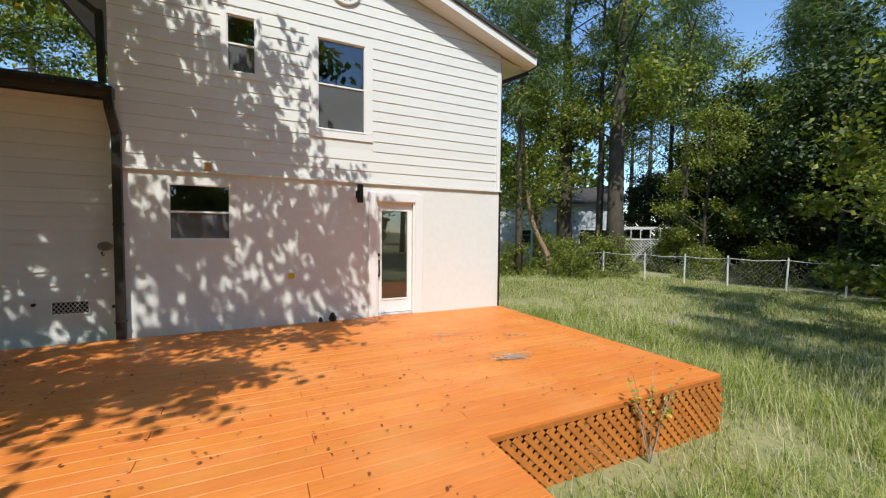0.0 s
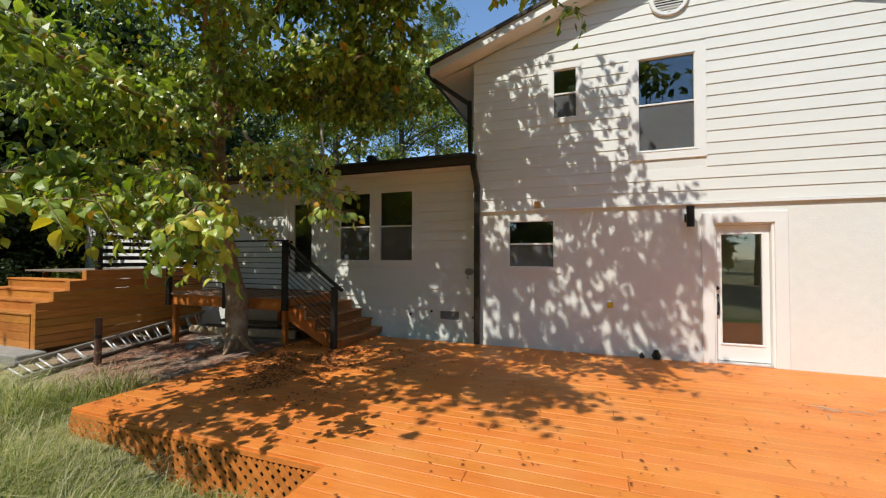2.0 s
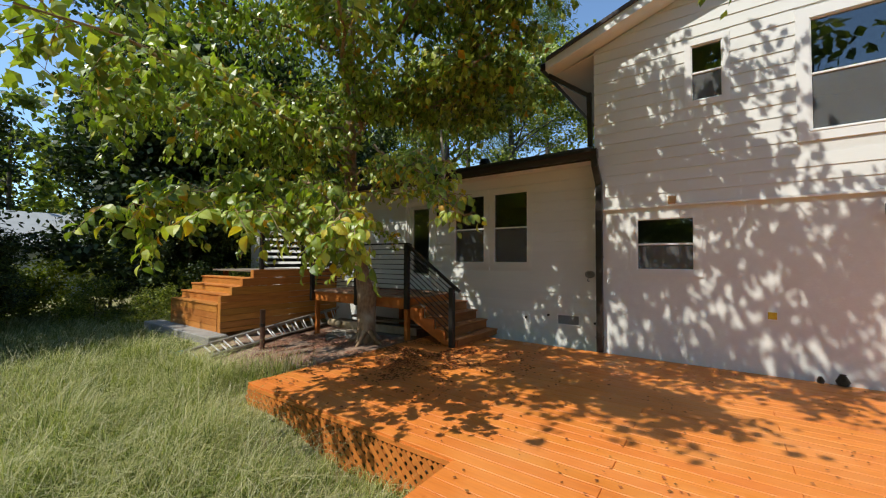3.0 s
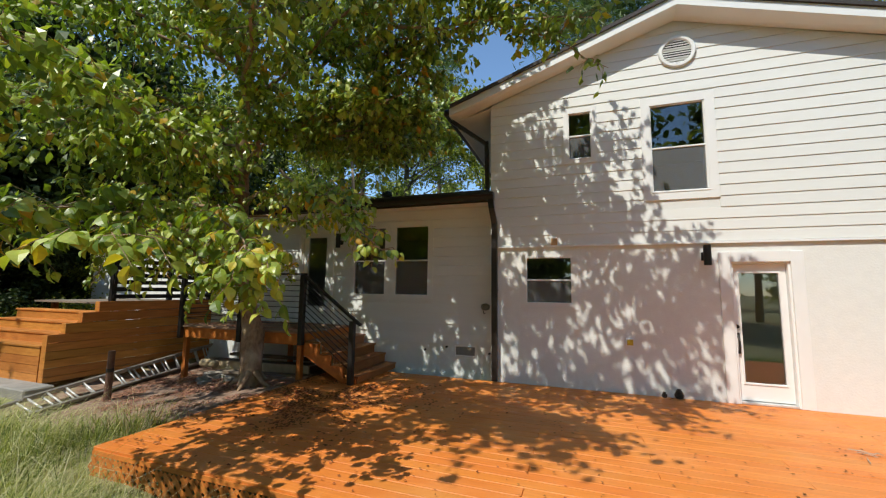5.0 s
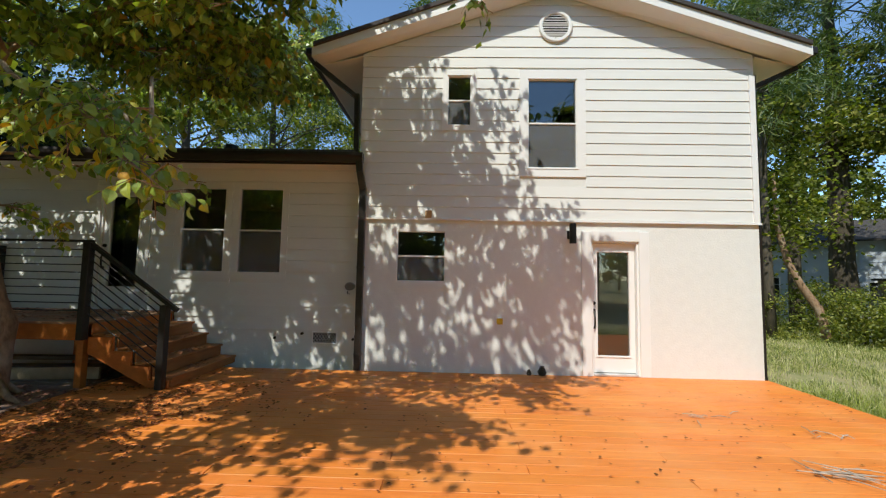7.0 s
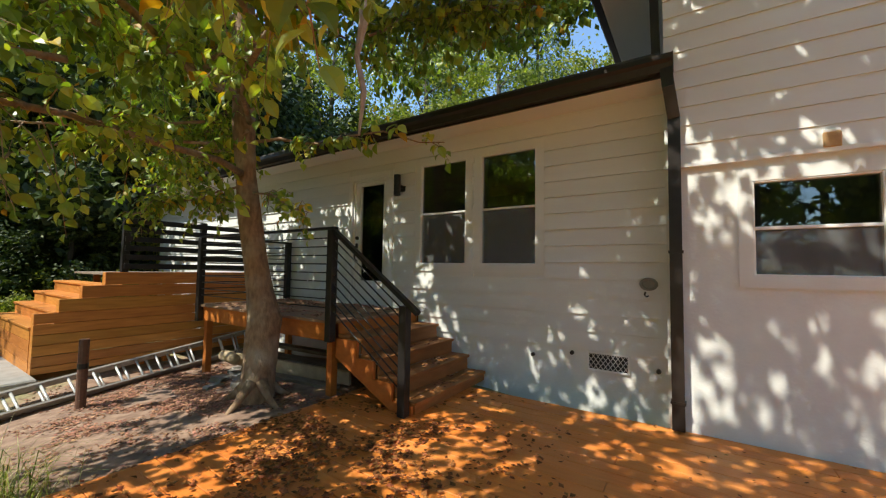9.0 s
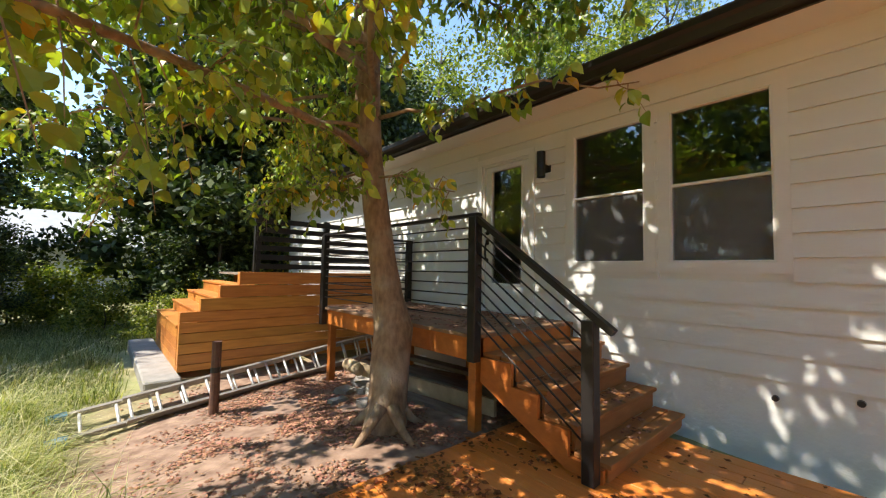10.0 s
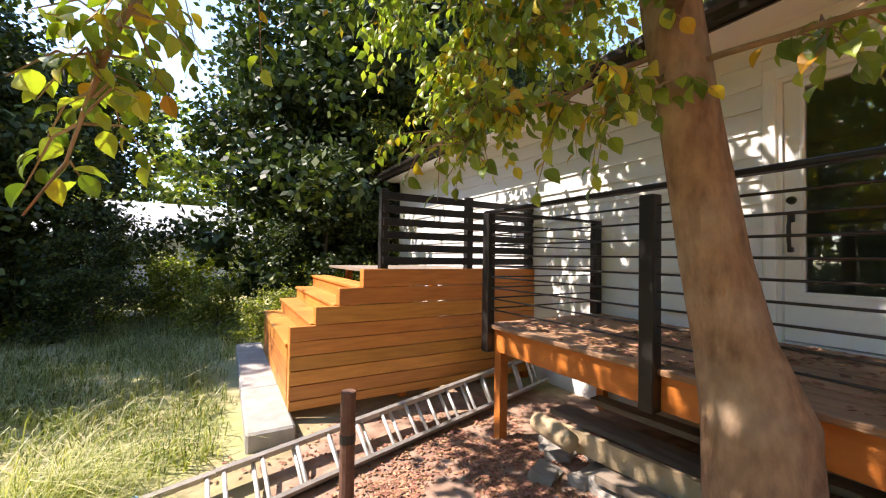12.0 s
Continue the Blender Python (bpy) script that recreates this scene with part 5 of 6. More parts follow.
T_round = far_tree("tree", "tall broadleaf tree with a dark ivy-covered trunk in the woods", 15, 3.6, 0.28, 12000, 0.18, M_far, 21, trunk_r=0.27)
T_round2 = far_tree("tree", "slender light green broadleaf tree at the edge of the woods", 11, 2.6, 0.12, 10500, 0.16, M_far, 22, trunk_r=0.13, lean=0.05)
T_pine = far_tree("pine_tree", "tall pine with a bare lower trunk and thin high crown", 19, 3.4, 0.45, 10000, 0.3, M_pine, 23, "pine", 0.2)
T_dark = far_tree("tree", "dense dark evergreen tree leafy down to the ground", 9, 3.0, 0.03, 17000, 0.19, M_hedge, 24, "column", 0.16)
T_mass = far_tree("tree", "distant tree in the wooded backdrop", 15, 4.2, 0.12, 2600, 0.6, M_far, 27, trunk_r=0.2)
T_mass_pine = far_tree("pine_tree", "distant tall pine in the wooded backdrop", 19, 3.6, 0.4, 3200, 0.55, M_pine, 28, "pine", 0.2)
T_bush = far_tree("bush", "sprawling green undergrowth bush", 2.6, 1.7, 0.0, 6000, 0.13, M_far, 25, "column", 0.03, category="bush")
T_ivy = far_tree("tree", "tall tree with a very thick dark ivy-grown trunk beside the fence", 18, 3.4, 0.34, 11000, 0.17, M_far, 31, trunk_r=0.36)
rt = random.Random(77)
used = set()


def place(kind, x, y, s=1.0, rot=None, label="", sz=None):
    m = Matrix.Translation((x, y, gz(x, y) - 0.05)) @ Matrix.Rotation(rot if rot is not None else rt.uniform(0, 6.28), 4, "Z") @ Matrix.Diagonal((s, s, sz or s, 1))
    if kind.name not in used:
        used.add(kind.name)
        o = kind
        o.matrix_basis = m
    else:
        o = copy_thing(kind, m)
        o.scale = (s, s, sz or s)
    if label:
        o["label"] = label
    return o


# right: beyond the fence and behind the neighbour
for x, y, s in ((11.0, 17.5, .95), (15.2, 18.0, .9), (6, 25, 1.0), (29, 13, .8), (1, 28, 1.1), (-6, 25, 1.0), (36, 18, 1.2)):
    place(T_round, x, y, s)
for x, y, s in ((8.0, 15.2, .8), (17.0, 2.4, .9), (21.5, 12.2, .8), (24.2, 9.2, .85), (26, 5.0, .9), (3, 20, 1.0), (-3.5, 19.5, 1.0), (30, 8, 1.0)):
    place(T_round2, x, y, s)
for x, y, s in ((17.2, 15.3, .95), (11.2, 14.6, .8), (25, 15.5, 1.0), (28, 18.5, 1.05), (33, 12, 1.1), (14, 33, 1.2), (24, 31, 1.2), (36, 26, 1.2), (27.5, 9.5, 1.0), (31, 3, 1.1), (-10, 27, 1.1), (4, 33, 1.2), (-15, 24, 1.1), (1.6, 20.5, 1.12), (4.6, 21.5, 1.1), (-0.8, 22.5, 1.12), (7.4, 20.5, 1.05)):
    place(T_pine, x, y, s)
for x, y, s in ((22.5, 7.2, 1.0), (21.5, 3.6, 1.0), (20.5, 0.2, 1.1), (25.5, 11.5, 1.1), (24.0, 1.5, 1.4), (26, 7.0, 1.4), (30, 15, 1.3), (22, -4, 1.2), (34, 9, 1.5), (36, 2, 1.6), (40, 14, 1.6), (38, 22, 1.2), (30, 22, .8)):
    place(T_dark, x, y, s)
for x, y, s in ((16.6, 17.3, 1.15), (17.2, 14.2, 1.2)):
    place(T_ivy, x, y, s)
for x, y, s in ((31, 21.5, .8), (28.5, 16.5, .9)):
    place(T_dark, x, y, s)
# beside the sunny lawn
place(T_round2, 11.6, 2.4, .85)
# out of view; stands here for the shade band it casts across the lawn
place(T_round, 7.6, -1.2, .62)
place(T_round2, 13.5, -3.0, 1.0)
# left: the dark border beyond the lawn
# the unseen pair at y -4.4 and -6.8 is sized to shade the lawn
for x, y, s in ((-16.2, 7.3, 1.25), (-18.6, 6.6, 1.4), (-17.5, 11.5, 1.15), (-14.9, 5.6, .5), (-20, 14, 1.3), (-15.6, 10.2, 1.1), (-18.5, 9.0, 1.4), (-16.8, 0.0, .74), (-16.2, -2.2, .92), (-15.2, 1.0, .3), (-17.2, 5.0, .92), (-14.4, -4.4, 1.15), (-12.6, -6.8, 1.15), (-21, 10, 1.2), (-16.5, 14.5, 1.1), (-19.5, -2.8, .72), (-17.5, -5.4, .75), (-23.5, -6, .9), (-15.5, -9, .8), (-21, -10.5, 1.0), (-12, -13, 1.0), (-26, 8, 1.2)):
    place(T_dark, x, y, s)
for x, y, s in ((-18, 16.5, 1.0), (-13, 18.5, 1.0), (-22, 12.5, 1.0), (-9.5, 20, 1.0), (-24, 18, 1.1)):
    place(T_round, x, y, s)
for x, y, s in ((-16.8, 5.2, .42), (-19, 4.4, .38), (-14.6, 8.2, .6), (-12.4, 15.5, .8), (-20.5, -0.6, .33)):
    place(T_round2, x, y, s)
for x, y, s in ((-38, 3.5, .85), (-37, -3, .95), (-40, 9, 1.0), (-42, -9, 1.0), (-36, 14, .9), (-45, 1, .8)):
    place(T_mass, x, y, s)
# far ring that closes the view
for k in range(40):
    a = k / 40 * 6.283 + rt.uniform(-.05, .05)
    R = rt.uniform(44, 58)
    x, y = math.cos(a) * R, math.sin(a) * R
    low = math.pi * 0.93 < a < math.pi * 1.12
    if -x * 0.3 - y > 30 and abs(x) < 30:
        R *= 1.2
        x, y = math.cos(a) * R, math.sin(a) * R
    place(T_mass_pine if k % 3 == 1 and not low else T_mass, x, y, rt.uniform(0.9, 1.3) if not low else rt.uniform(0.5, .6))
# woods behind the walker
for k, (x, y, s) in enumerate(((-22, -22, 1.1), (-17, -23, 1.2), (-12, -21, 1.1), (-8.5, -22, 1.1), (-5, -20.5, 1.15), (-1.5, -22, 1.1), (2, -20.5, 1.1), (5.5, -22, 1.2), (9, -20.5, 1.1), (13, -22, 1.1), (17, -21, 1.2), (23, -18, .9), (27, -12, 1.0))):
    place((T_mass_pine, T_mass, T_mass)[k % 3], x, y, s)
# undergrowth
for x, y, s in ((9.6, 15.4, .7), (11.4, 15.0, .6), (13.2, 13.4, .7), (15.4, 13.6, .8), (17.2, 14.2, .7), (8.0, 16.6, .8), (19.5, 11.2, .6), (20.5, 8.8, .7), (21, 6.0, .8), (19.8, 3.6, .8), (22, 14, 1.0), (14.6, 16.2, .8), (-13.6, 4.2, .42), (-14.4, 5.6, .6), (-15.4, 3.2, .5), (-13.2, 6.8, .6), (-16.4, -1.2, .8), (-15.4, -3.4, .8), (-18, 1.2, .7), (-18.6, 2.6, .8), (-14.2, -5.6, .8)):
    place(T_bush, x, y, s)

# leaning bare trunk by the neighbour's house
lt = thing("leaning_tree", "leaning pale trunk with peeling bark at the edge of the lawn", "tree", at=(12.6, 14.1, gz(12.6, 14.1)))
part("trunk", tube(bmesh.new(), [(0.1, 0, -0.2), (0.05, 0, 0.5), (-0.05, 0.1, 1.1), (-0.45, 0.3, 1.9), (-0.75, 0.4, 2.7), (-0.9, 0.6, 4.0), (-0.8, 0.8, 6)], [0.17, 0.13, 0.13, 0.12, 0.11, 0.09, 0.04], 10, 0.25), M_bark, lt, "pale peeling trunk", smooth=True)
v, f = [], []
for _ in range(1500):
    p = Vector((-0.8, 0.7, 4.6)) + Vector((rt.gauss(0, .9), rt.gauss(0, .9), rt.gauss(0, 1.0)))
    leaf_quads(v, f, p, Vector((rt.gauss(0, 1), rt.gauss(0, 1), -0.6)).normalized(), Vector((0, 0.3, 1)), 0.16)
cm = mesh_of("crown", v, f, M_far, "sparse crown")
cm.parent, cm["kind"] = lt, "stuff"


# ---- neighbours ----
def gable_house(name, label, at, rot, w, d, h, rise, m_wall, m_roof, windows):
    hs = thing(name, label, "house", at=at)
    hs.rotation_euler.z = rot
    bm = panel(bmesh.new(), -w / 2, w / 2, -0.5, h, 0, 0.2, windows)
    part("wall", bm, m_wall, hs)
    part("wall", B(-w / 2, -w / 2 + 0.2, 0.2, d, -0.5, h), m_wall, hs)
    part("wall", B(w / 2 - 0.2, w / 2, 0.2, d, -0.5, h), m_wall, hs)
    part("wall", B(-w / 2 + 0.2, w / 2 - 0.2, d - 0.2, d, -0.5, h), m_wall, hs)
    for s in (-1, 1):
        bm = bmesh.new()
        vs = [bm.verts.new(p) for p in ((-w / 2 - 0.3, d / 2 + s * (d / 2 + 0.4), h - 0.05), (w / 2 + 0.3, d / 2 + s * (d / 2 + 0.4), h - 0.05), (w / 2 + 0.3, d / 2, h + rise), (-w / 2 - 0.3, d / 2, h + rise))]
        vs += [bm.verts.new(v.co + Vector((0, 0, 0.12))) for v in vs]
        for q in ((3, 2, 1, 0), (4, 5, 6, 7), (0, 1, 5, 4), (1, 2, 6, 5), (2, 3, 7, 6), (3, 0, 4, 7)):
            bm.faces.new([vs[i] for i in q])
        part("roof", bm, m_roof, hs)
    for s in (-1, 1):
        bm = bmesh.new()
        for x in (s * (w / 2 - 0.01), s * (w / 2 - 0.15)):
            bm.faces.new([bm.verts.new(p) for p in ((x, 0, h), (x, d, h), (x, d / 2, h + rise))])
        part("gable", bm, m_wall, hs)
    for x0, x1, z0, z1 in windows:
        wi = part("window", B(x0, x1, 0.08, 0.12, z0, z1), M_dark, hs, "dark window")
        bm = bmesh.new()
        for q in ((x0 - 0.08, x0, z0 - 0.08, z1 + 0.08), (x1, x1 + 0.08, z0 - 0.08, z1 + 0.08), (x0, x1, z1, z1 + 0.08), (x0, x1, z0 - 0.08, z0)):
            box(bm, q[0], q[1], -0.03, 0.1, q[2], q[3])
        part("window_frame", bm, M_trim, wi)
    for z in np.arange(0.6, h, 0.65):
        part("siding_band", B(-w / 2, w / 2, -0.02, 0, z, z + 0.03), M_farwall, hs)
    return hs


gable_house("neighbour_house", "pale blue-white two-storey neighbouring house half hidden by trees", (21.0, 23.5, -0.5), radians(-42), 9.5, 8, 4.4, 1.5, M_farwall, M_shingle, [(2.2, 3.1, 1.3, 2.1), (-2.6, -1.5, 1.0, 2.3)])
gable_house("neighbour_house", "low neighbouring house with a pale roof behind the trees", (-26.5, 1.2, -0.4), radians(92), 9, 8, 2.5, 1.9, M_farwall, M_roofgrey, [(-1, 0.2, 1.0, 2.0)])

# pergola with a lattice wall
pg = thing("pergola", "white slatted pergola with a lattice wall in the neighbour's yard", "pergola", at=(24.5, 17.5, -0.6))
pg.rotation_euler.z = radians(-48)
for x in (-1.6, 1.6):
    for yy in (0, 2.4):
        part("post", B(x - 0.06, x + 0.06, yy - 0.06, yy + 0.06, 0, 2.5), M_white, pg)
part("beam", B(-1.8, 1.8, -0.06, 0.06, 2.5, 2.66), M_white, pg)
part("beam", B(-1.8, 1.8, 2.34, 2.46, 2.5, 2.66), M_white, pg)
part("rail", B(-1.54, 1.54, -0.03, 0.03, 1.75, 1.85), M_white, pg)
for k in range(5):
    part("slat", B(-1.2 + k * 0.6, -1.14 + k * 0.6, -0.04, 0.04, 1.85, 2.5), M_white, pg)
bm = bmesh.new()
for k in range(30):
    x = -1.5 + k * 0.2
    for s in (1, -1):
        a, b = Vector((x if s > 0 else x, 0.01 * s, 0.05)), Vector((x + s * 1.7, 0.01 * s, 1.75))
        d = b - a
        t0, t1 = sorted(((-1.54 - a.x) / d.x, (1.54 - a.x) / d.x))
        t0, t1 = max(0, t0), min(1, t1)
        if t1 - t0 > 0.03:
            beam(bm, a + d * t0, a + d * t1, 0.05, 0.008, (0, 1, 0))
part("lattice", bm, M_white, pg, "white lattice")
sh = thing("shed", "dark weathered shed beside the pergola", "shed", at=(21.6, 18.8, -0.6))
sh.rotation_euler.z = radians(-45)
part("wall", B(-1.3, 1.3, 0, 2, 0, 2.3), M_oldwood, sh)
part("roof", B(-1.5, 1.5, -0.3, 2.3, 2.3, 2.4), M_shingle, sh)

# ---- wire fence ----
fence = thing("wire_fence", "wire mesh fence on pale metal posts along the lawn", "fence", at=(17, 10, -0.6))
FP = [(13.6, 13.6), (15.2, 13.2), (16.3, 11.8), (16.8, 10.3), (17.0, 8.7), (17.9, 7.2), (18.3, 5.7), (18.8, 3.8), (19.4, 1.5), (20, -1.5), (20.5, -5)]
fo = Vector(fence.location)
for i, (x, yy) in enumerate(FP):
    z = gz(x, yy)
    t = 0.04 * ((i * 7) % 5 - 2)
    part("fence_post", tube(bmesh.new(), [Vector((x, yy, z - 0.2)) - fo, Vector((x + t, yy + t, z + 1.3)) - fo], [0.035, 0.032], 8), M_white, fence, "pale leaning metal post")
for (xa, ya), (xb, yb) in zip(FP, FP[1:]):
    a, b = Vector((xa, ya, gz(xa, ya))), Vector((xb, yb, gz(xb, yb)))
    for h in (1.2,):
        part("wire", tube(bmesh.new(), [a + Vector((0, 0, h)) - fo, (a + b) / 2 + Vector((0, 0, h - 0.06)) - fo, b + Vector((0, 0, h)) - fo], [0.012] * 3, 5), M_white, fence, "top rail wire")
    bm = bmesh.new()
    n = int((b - a).length / 0.15)
    for k in range(n):
        for s in (1, -1):
            p = a.lerp(b, k / n)
            q = a.lerp(b, min(1, max(0, k / n + s * 0.9 / (b - a).length)))
            beam(bm, p + Vector((0, 0, 0.1)) - fo, q + Vector((0, 0, 1.15)) - fo, 0.0025, 0.0025)
    me = part("mesh_wire", bm, M_white, fence, "thin diamond wire mesh")
    me["kind"] = "stuff"

# ---- grass ----
def grass_patch(name, label, spots, hmin, hmax, seed, width=0.007, m=None):
    r = random.Random(seed)
    v, f = [], []
    for x, y, k in spots:
        z = gz(x, y)
        low = 0.4 if y > 1.7 and PX1 < x < DX1 + 0.2 or y > 1.75 and DX0 - 0.1 < x < PX0 else 1.0
        for _ in range(k):
            bx, by = x + r.gauss(0, 0.1), y + r.gauss(0, 0.1)
            h = low * r.uniform(hmin, hmax) * (0.9 + 0.9 * noise.noise((x * 1.9, y * 1.9, 4.0)))
            a = r.gauss(0.6, 1.4)
            ln = r.uniform(0.3, 1.7) * h
            dx, dy = math.cos(a), math.sin(a)
            sx, sy = -dy * width, dx * width
            i = len(v)
            v += [(bx - sx, by - sy, z - 0.03), (bx + sx, by + sy, z - 0.03), (bx + dx * ln * .35 + sx * .8, by + dy * ln * .35 + sy * .8, z + h * .62), (bx + dx * ln * .35 - sx * .8, by + dy * ln * .35 - sy * .8, z + h * .62), (bx + dx * ln, by + dy * ln, z + h * r.uniform(0.35, 1.0))]
            f += [(i, i + 1, i + 2, i + 3), (i + 3, i + 2, i + 4)]
    ob = mesh_of(name, v, f, m or M_grass)
    tagged(ob, label, "grass", kind="stuff")


def bare(x, y):
    """True where nothing grows: under the decks, in the house, on the earth by the tree."""
    if DX0 - 0.02 < x < DX1 + 0.04 and DY0 - 0.04 < y < 16:
        return True
    if PX0 - 0.05 < x < PX1 + 0.05 and PY0 - 0.05 < y < DY0 + 0.1:
        return True
    if x < DX0 and y > 6.9 and x > -13.8:
        return True
    if -12.3 < x < -8.2 and y > 3.3:
        return True
    if -8.6 < x < -7.0 and y > 2.72:
        return True
    k = math.hypot((x + 6.3) / 2.9, (y - 5.3) / 2.5) + 0.35 * noise.noise((x * 1.5, y * 1.5, 9))
    return k < 1.0


def scatter(n, x0, x1, y0, y1, seed, per, dens=None):
    r = random.Random(seed)
    out = []
    while len(out) < n:
        x, y = r.uniform(x0, x1), r.uniform(y0, y1)
        if bare(x, y):
            n -= 1
            continue
        k = noise.noise((x * 0.7, y * 0.7, seed)) + 0.55
        if r.random() < k + 0.25:
            out.append((x, y, per))
        else:
            n -= 0.4
    return out


grass_patch("tall_grass", "long tangled pale green grass beside the deck", scatter(15000, -8.6, -1.6, -1.2, 3.9, 1, 5), 0.12, 0.48, 31, 0.0035)
grass_patch("tall_grass", "long bright green grass along the deck's sunny side", scatter(12000, 1.6, 8.5, -1.5, 8.0, 2, 5), 0.08, 0.36, 32, 0.003, M_grass_green)
grass_patch("lawn_grass", "rough uncut lawn grass running to the fence", scatter(20000, 4.8, 18.0, -2, 16.0, 3, 5), 0.05, 0.22, 33, 0.005)
grass_patch("lawn_grass", "rough uncut lawn grass towards the dark hedge", scatter(16000, -17, -7.5, -5, 6.5, 4, 4), 0.08, 0.30, 34, 0.006, M_grass_dull_shaded)
grass_patch("straw", "long dry seed stalks standing above the green grass", scatter(7000, -8.6, -1.6, -1.2, 3.8, 6, 2), 0.35, 0.68, 36, 0.0022, M_straw)
grass_patch("straw", "dry bent stalks in the sunny grass", scatter(6000, 1.6, 9.0, -1.5, 8.0, 7, 2), 0.2, 0.5, 37, 0.0024, M_straw)
grass_patch("weeds", "low weeds at the edge of the bare earth", scatter(500, -8.8, -5.0, 2.3, 3.9, 5, 6), 0.06, 0.22, 35, 0.006)

ws = thing("white_stone", "pale stone lying in the lawn grass", "stone", at=(8.9, 5.6, gz(8.9, 5.6) + 0.05))
bm = bmesh.new()
bmesh.ops.create_icosphere(bm, subdivisions=2, radius=0.14)
for v_ in bm.verts:
    v_.co *= 1 + 0.3 * noise.noise(v_.co * 9)
    v_.co.z *= 0.7
part("stone", bm, M_concrete, ws)
# seedling that grows up by the deck's edge
sd = thing("seedling", "thin leafy seedling sprouting at the deck's edge", "plant", at=(3.45, 2.30, gz(3.45, 2.30)))
bm, v, f = bmesh.new(), [], []
rnd = random.Random(8)
for k in range(8):
    a = k * 0.8
    e = Vector((math.cos(a) * 0.28, math.sin(a) * 0.18, rnd.uniform(0.6, 0.95)))
    tube(bm, [(0, 0, -0.05), e * 0.5 + Vector((0, 0, 0.1)), e], [0.006, 0.004, 0.002], 4, cap=False)
    for _ in range(9):
        leaf_quads(v, f, e * rnd.uniform(0.6, 1.0), Vector((rnd.gauss(0, 1), rnd.gauss(0, 1), rnd.gauss(0, .5))).normalized(), Vector((0, 0, 1)), rnd.uniform(0.03, 0.06))
part("stem_growth", bm, M_twig, sd, "thin brown stems")["kind"] = "stuff"
lo_ = mesh_of("leaf_cluster", v, f, M_leaf_low, "small green leaves")
lo_.parent, lo_["kind"] = sd, "stuff"

# ---- litter ----
def litter(name, label, n, region, zf, size, seed, m=None):
    r = random.Random(seed)
    v, f = [], []
    k = 0
    while k < n:
        x, y = region(r)
        z = zf(x, y)
        if z is None:
            continue
        if noise.noise((x * 2.2, y * 2.2, seed)) + 0.25 < r.random() * 0.6:
            k += 0.25
            continue
        k += 1
        a = r.uniform(0, 6.283)
        s = size * r.uniform(0.5, 1.2)
        c = Vector((x, y, z + r.uniform(0.004, 0.018)))
        leaf_quads(v, f, c, Vector((math.cos(a), math.sin(a), r.uniform(-0.05, 0.25))), Vector((r.gauss(0, .25), r.gauss(0, .25), 1)), s, r.uniform(-0.3, 0.5), 0.33)
    ob = mesh_of(name, v, f, m or M_litter)
    tagged(ob, label, "leaf litter", kind="stuff")


def on_deck(x, y):
    ok = (DX0 + 0.02 < x < DX1 - 0.05 and DY0 + 0.05 < y < TY - 0.05) or (PX0 + 0.05 < x < PX1 - 0.05 and PY0 < y <= DY0 + 0.05)
    return 0.004 if ok else None


litter("leaf_litter", "scattered small brown leaves on the deck", 1300, lambda r: (r.uniform(-4.7, 4.7), r.uniform(0, 6.7)), on_deck, 0.036, 41, M_litter_brown)
litter("leaf_litter", "drift of dry brown leaves on the shaded end of the deck", 2600, lambda r: (r.gauss(-3.9, 0.75), r.gauss(4.7, 0.75)), on_deck, 0.055, 42, M_litter_brown)
litter("leaf_litter", "dry reddish leaves on the bare earth under the tree", 17000, lambda r: (r.gauss(-6.4, 1.0), r.gauss(5.1, 0.75)), lambda x, y: gz(x, y) if x < DX0 - 0.05 and y < 6.8 and bare(x, y) else None, 0.046, 43)
litter("leaf_litter", "dry leaves on the weathered landing boards", 1300, lambda r: (r.uniform(-7.7, -4.85), r.uniform(5.6, 7.0)), lambda x, y: FL, 0.06, 44)
litter("leaf_litter", "dry leaves on the stair treads", 240, lambda r: (r.uniform(-4.4, -3.7), r.uniform(5.7, 7.0)), lambda x, y: next((z for a, b, z in TREADS[::-1] if a + 0.04 < x < b - 0.02), None), 0.05, 45)


def twig_heap(name, label, cx, cy, n, spread, length, seed):
    r = random.Random(seed)
    bm = bmesh.new()
    for _ in range(n):
        a = r.gauss(0.1, 0.85)
        x, y = r.gauss(0, spread), r.gauss(0, spread * 0.5)
        L = length * r.uniform(0.5, 1.3)
        d = Vector((math.cos(a), math.sin(a), 0)) * L / 2
        c = Vector((x, y, 0.012 + r.random() * 0.02))
        tube(bm, [c - d, c + Vector((0, 0, 0.012)) + Vector((r.gauss(0, .01), r.gauss(0, .01), 0)), c + d], [0.004, 0.005, 0.003], 5)
    t = thing(name, label, "twigs", at=(cx, cy, 0.0))
    part("loose_wood", bm, M_twig, t)["kind"] = "stuff"


twig_heap("twig_heap", "small heap of pale dry sticks on the sunny deck", 3.0, 3.84, 15, 0.10, 0.36, 3)
twig_heap("twig_heap", "few thin sticks lying on the deck near the door", 2.6, 5.1, 6, 0.25, 0.16, 4)
twig_heap("twig_heap", "few thin sticks lying on the deck near its far corner", 3.7, 4.6, 6, 0.12, 0.18, 6)

# ---- boards of the siding, each a piece ----
SHARED = {}


def piece(name, key, make, material, parent, loc):
    """A piece of its own on a mesh that alike pieces share."""
    if key not in SHARED:
        bm = make()
        me = bpy.data.meshes.new(name)
        bm.to_mesh(me)
        bm.free()
        me.materials.append(material)
        SHARED[key] = me
    ob = new(name, SHARED[key])
    ob.parent = parent
    ob.location = loc
    return ob


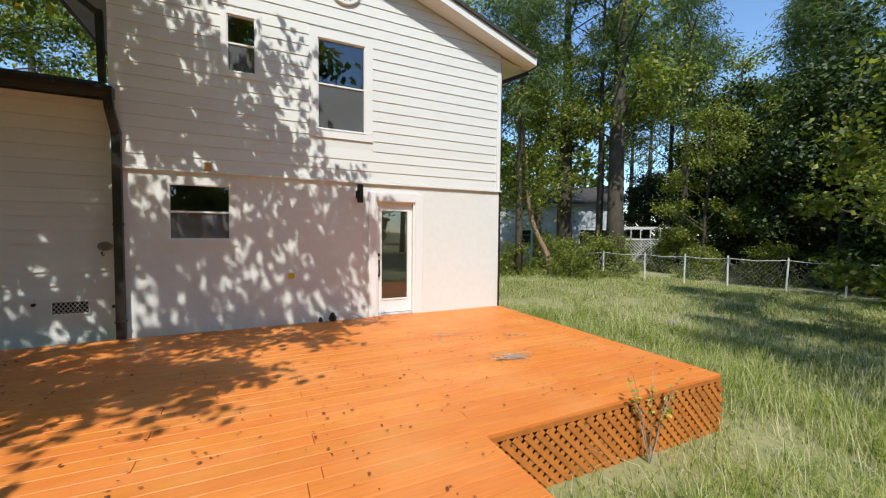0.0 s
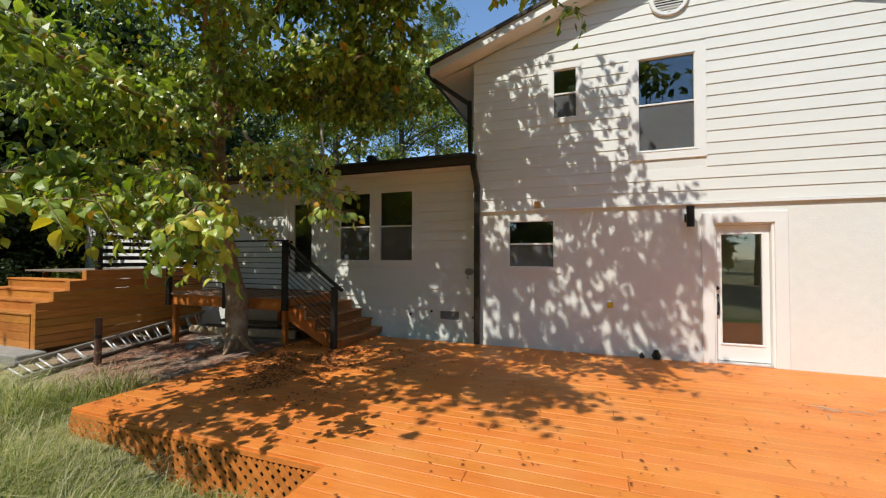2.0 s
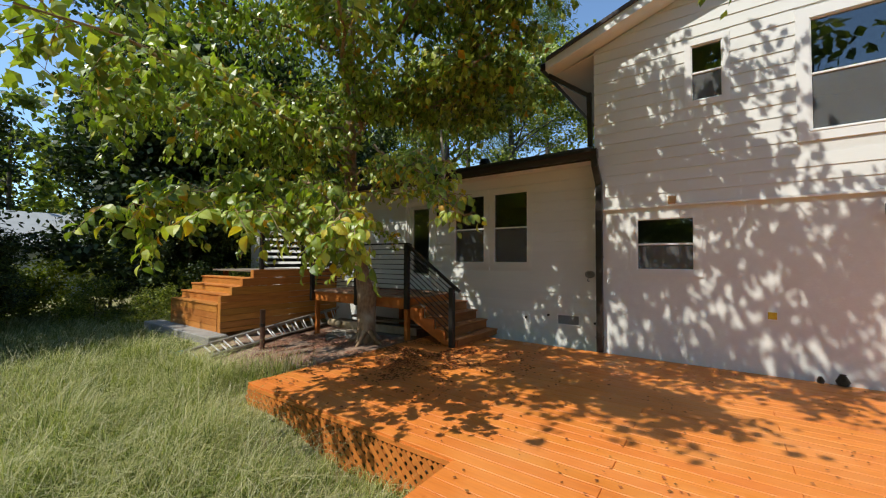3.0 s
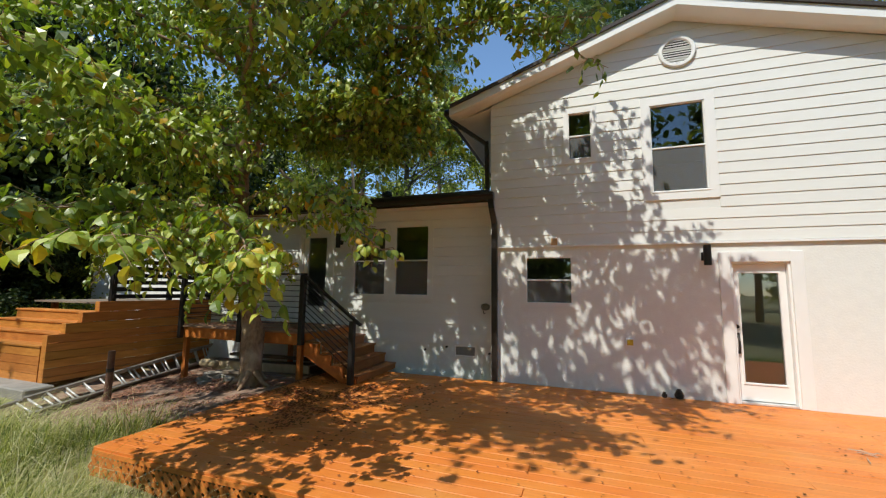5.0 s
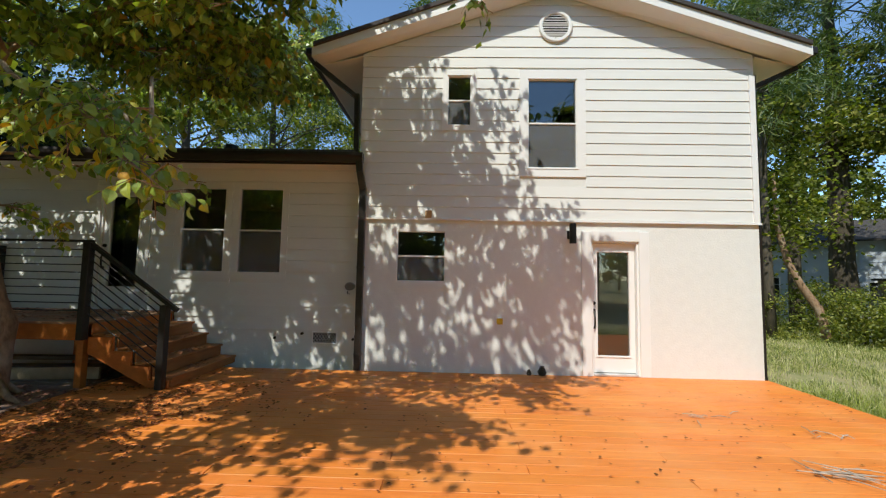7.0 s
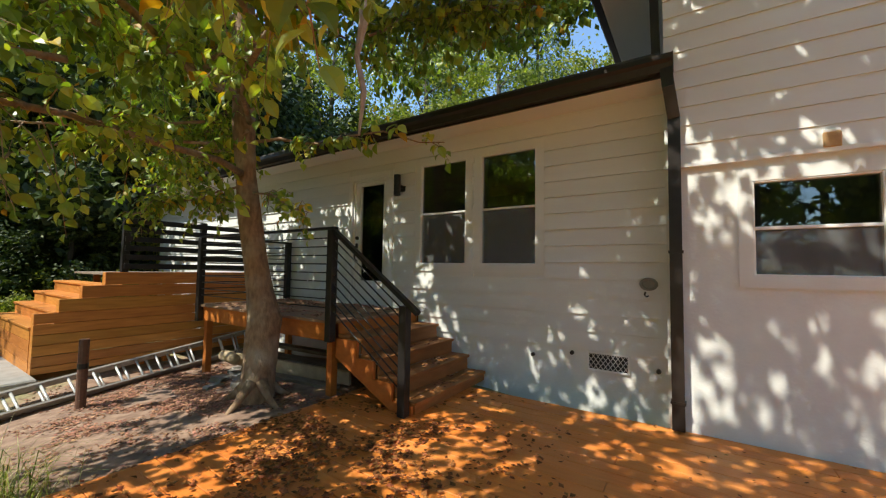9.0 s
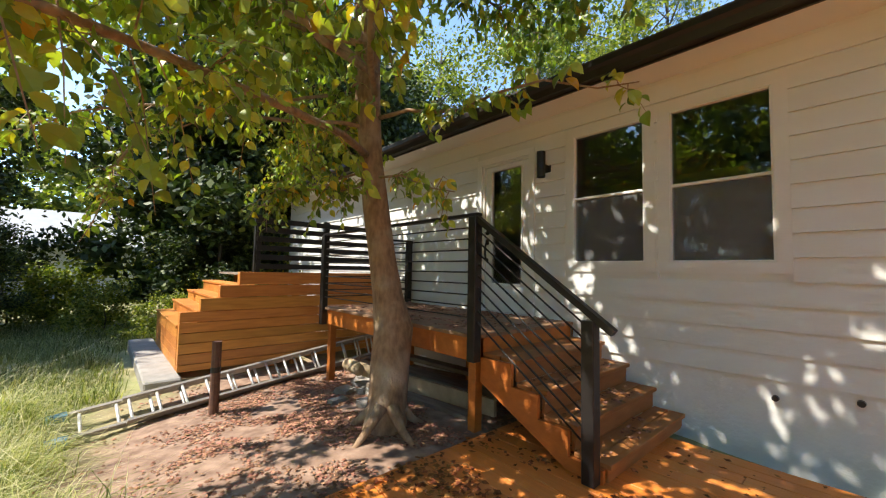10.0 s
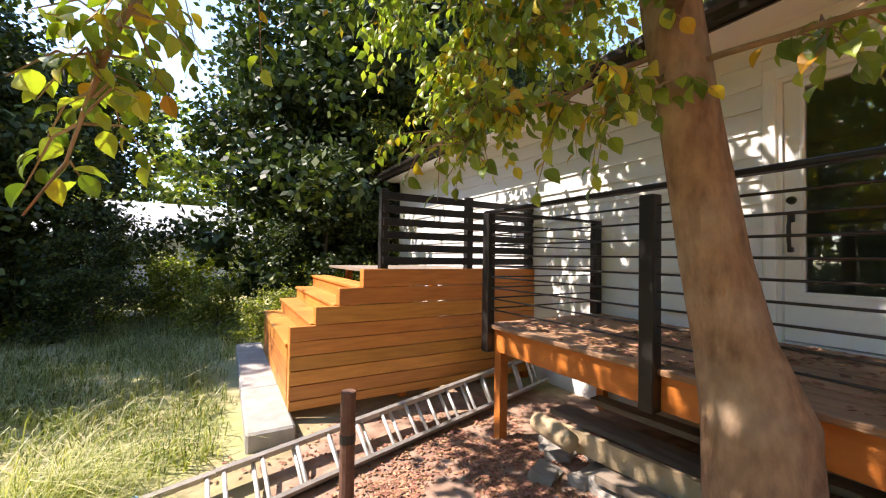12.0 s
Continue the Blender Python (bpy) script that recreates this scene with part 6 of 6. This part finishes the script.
def lap(w0, w1, h, t0=0.006, t1=0.02):
    """A lap board: thin at its top, thick at its lower edge, from x=0, with sloping ends w1 at the top."""
    bm = bmesh.new()
    a0, a1 = w0
    b0, b1 = w1
    vs = [bm.verts.new(p) for p in ((a0, 0, 0), (a1, 0, 0), (b1, 0, h), (b0, 0, h), (a0, -t1, 0), (a1, -t1, 0), (b1, -t0, h), (b0, -t0, h))]
    for q in ((4, 5, 6, 7), (0, 1, 5, 4), (1, 2, 6, 5), (2, 3, 7, 6), (3, 0, 4, 7)):
        bm.faces.new([vs[i] for i in q])
    return bm


def siding(wall_ob, x0, x1, z0, z1, y, pitch, holes, gable=None, t1=0.016):
    z = z0
    while z < z1 - 0.02:
        h = min(pitch, z1 - z)
        spans = [(x0, x1)]
        for a, b, c, d in holes:
            if c < z + h - 0.01 and d > z + 0.01:
                spans = [s for p, q in spans for s in ((p, min(q, a)), (max(p, b), q)) if s[1] - s[0] > 0.02]
        for a, b in spans:
            at, bt = a, b
            if gable:
                half0, half1 = 6.235 - z, 6.235 - z - h
                a0, b0 = max(a, APX - half0 / SLOPE), min(b, APX + half0 / SLOPE_R)
                at, bt = max(a, APX - half1 / SLOPE), min(b, APX + half1 / SLOPE_R)
                if b0 - a0 < 0.03 or bt - at < 0.0:
                    continue
                a, b = a0, b0
            key = (round(b - a, 3), round(at - a, 3), round(bt - a, 3), round(h, 3), t1)
            piece("siding_board", key, lambda: lap((0, b - a), (at - a, bt - a), h - (0.0025 if gable else 0.004), 0.005, t1), M_siding, wall_ob, (a, y, z))
        z += pitch


W = {o.name: o for o in scene.objects}

siding(W["wall_upper"], TX0, TX1 - 0.092, LEDGE + 0.016, 6.27, SY, 0.179, [(UWIN[0] - .14, UWIN[1] + .14, UWIN[2] - .14, UWIN[3] + .14), (SWIN[0] - .085, SWIN[1] + .085, SWIN[2] - .085, SWIN[3] + .085)], gable=True)
siding(W["wall_low_wing"], LX0, TX0, 0.56, 3.27, LY, 0.193, [(LW1[0] - .1, LW1[1] + .1, LW1[2] - .1, LW1[3] + .1), (LW2[0] - .1, LW2[1] + .1, LW2[2] - .1, LW2[3] + .1), (DOOR2[0] - .09, DOOR2[1] + .09, 0.5, DOOR2[3] + .09)], t1=0.027)

# ---- deck boards, each a piece ----
deck = thing("deck_floor", "sun-bleached orange stained board deck with scattered leaves", "deck", at=(0, 0, 0), kind="structure")
rd = random.Random(9)
y = 6.765
row = 0
PITCH = 0.1445
while y - 0.14 > PY0:
    y0 = y - 0.139
    if y0 > DY0 - 0.05:
        a, b = DX0, DX1
        cuts = sorted([(-1.9, 1.75), (-0.55, 3.05), (-3.1, 0.55, )][row % 3])
    else:
        a, b = PX0 - 0.02, PX1 + 0.02
        cuts = [] if row % 2 else [0.45]
    ends = [a, *[q for q in cuts if a + 0.3 < q < b - 0.3], b]
    for p, q in zip(ends, ends[1:]):
        L = round(q - p - 0.004, 3)
        o = piece("deck_board", ("deck", L), lambda: B(0, L, 0, 0.139, -0.026, 0, 0.003), M_deck, deck, (p + 0.002, y0, rd.uniform(-0.0025, 0.0)))
    y -= PITCH
    row += 1
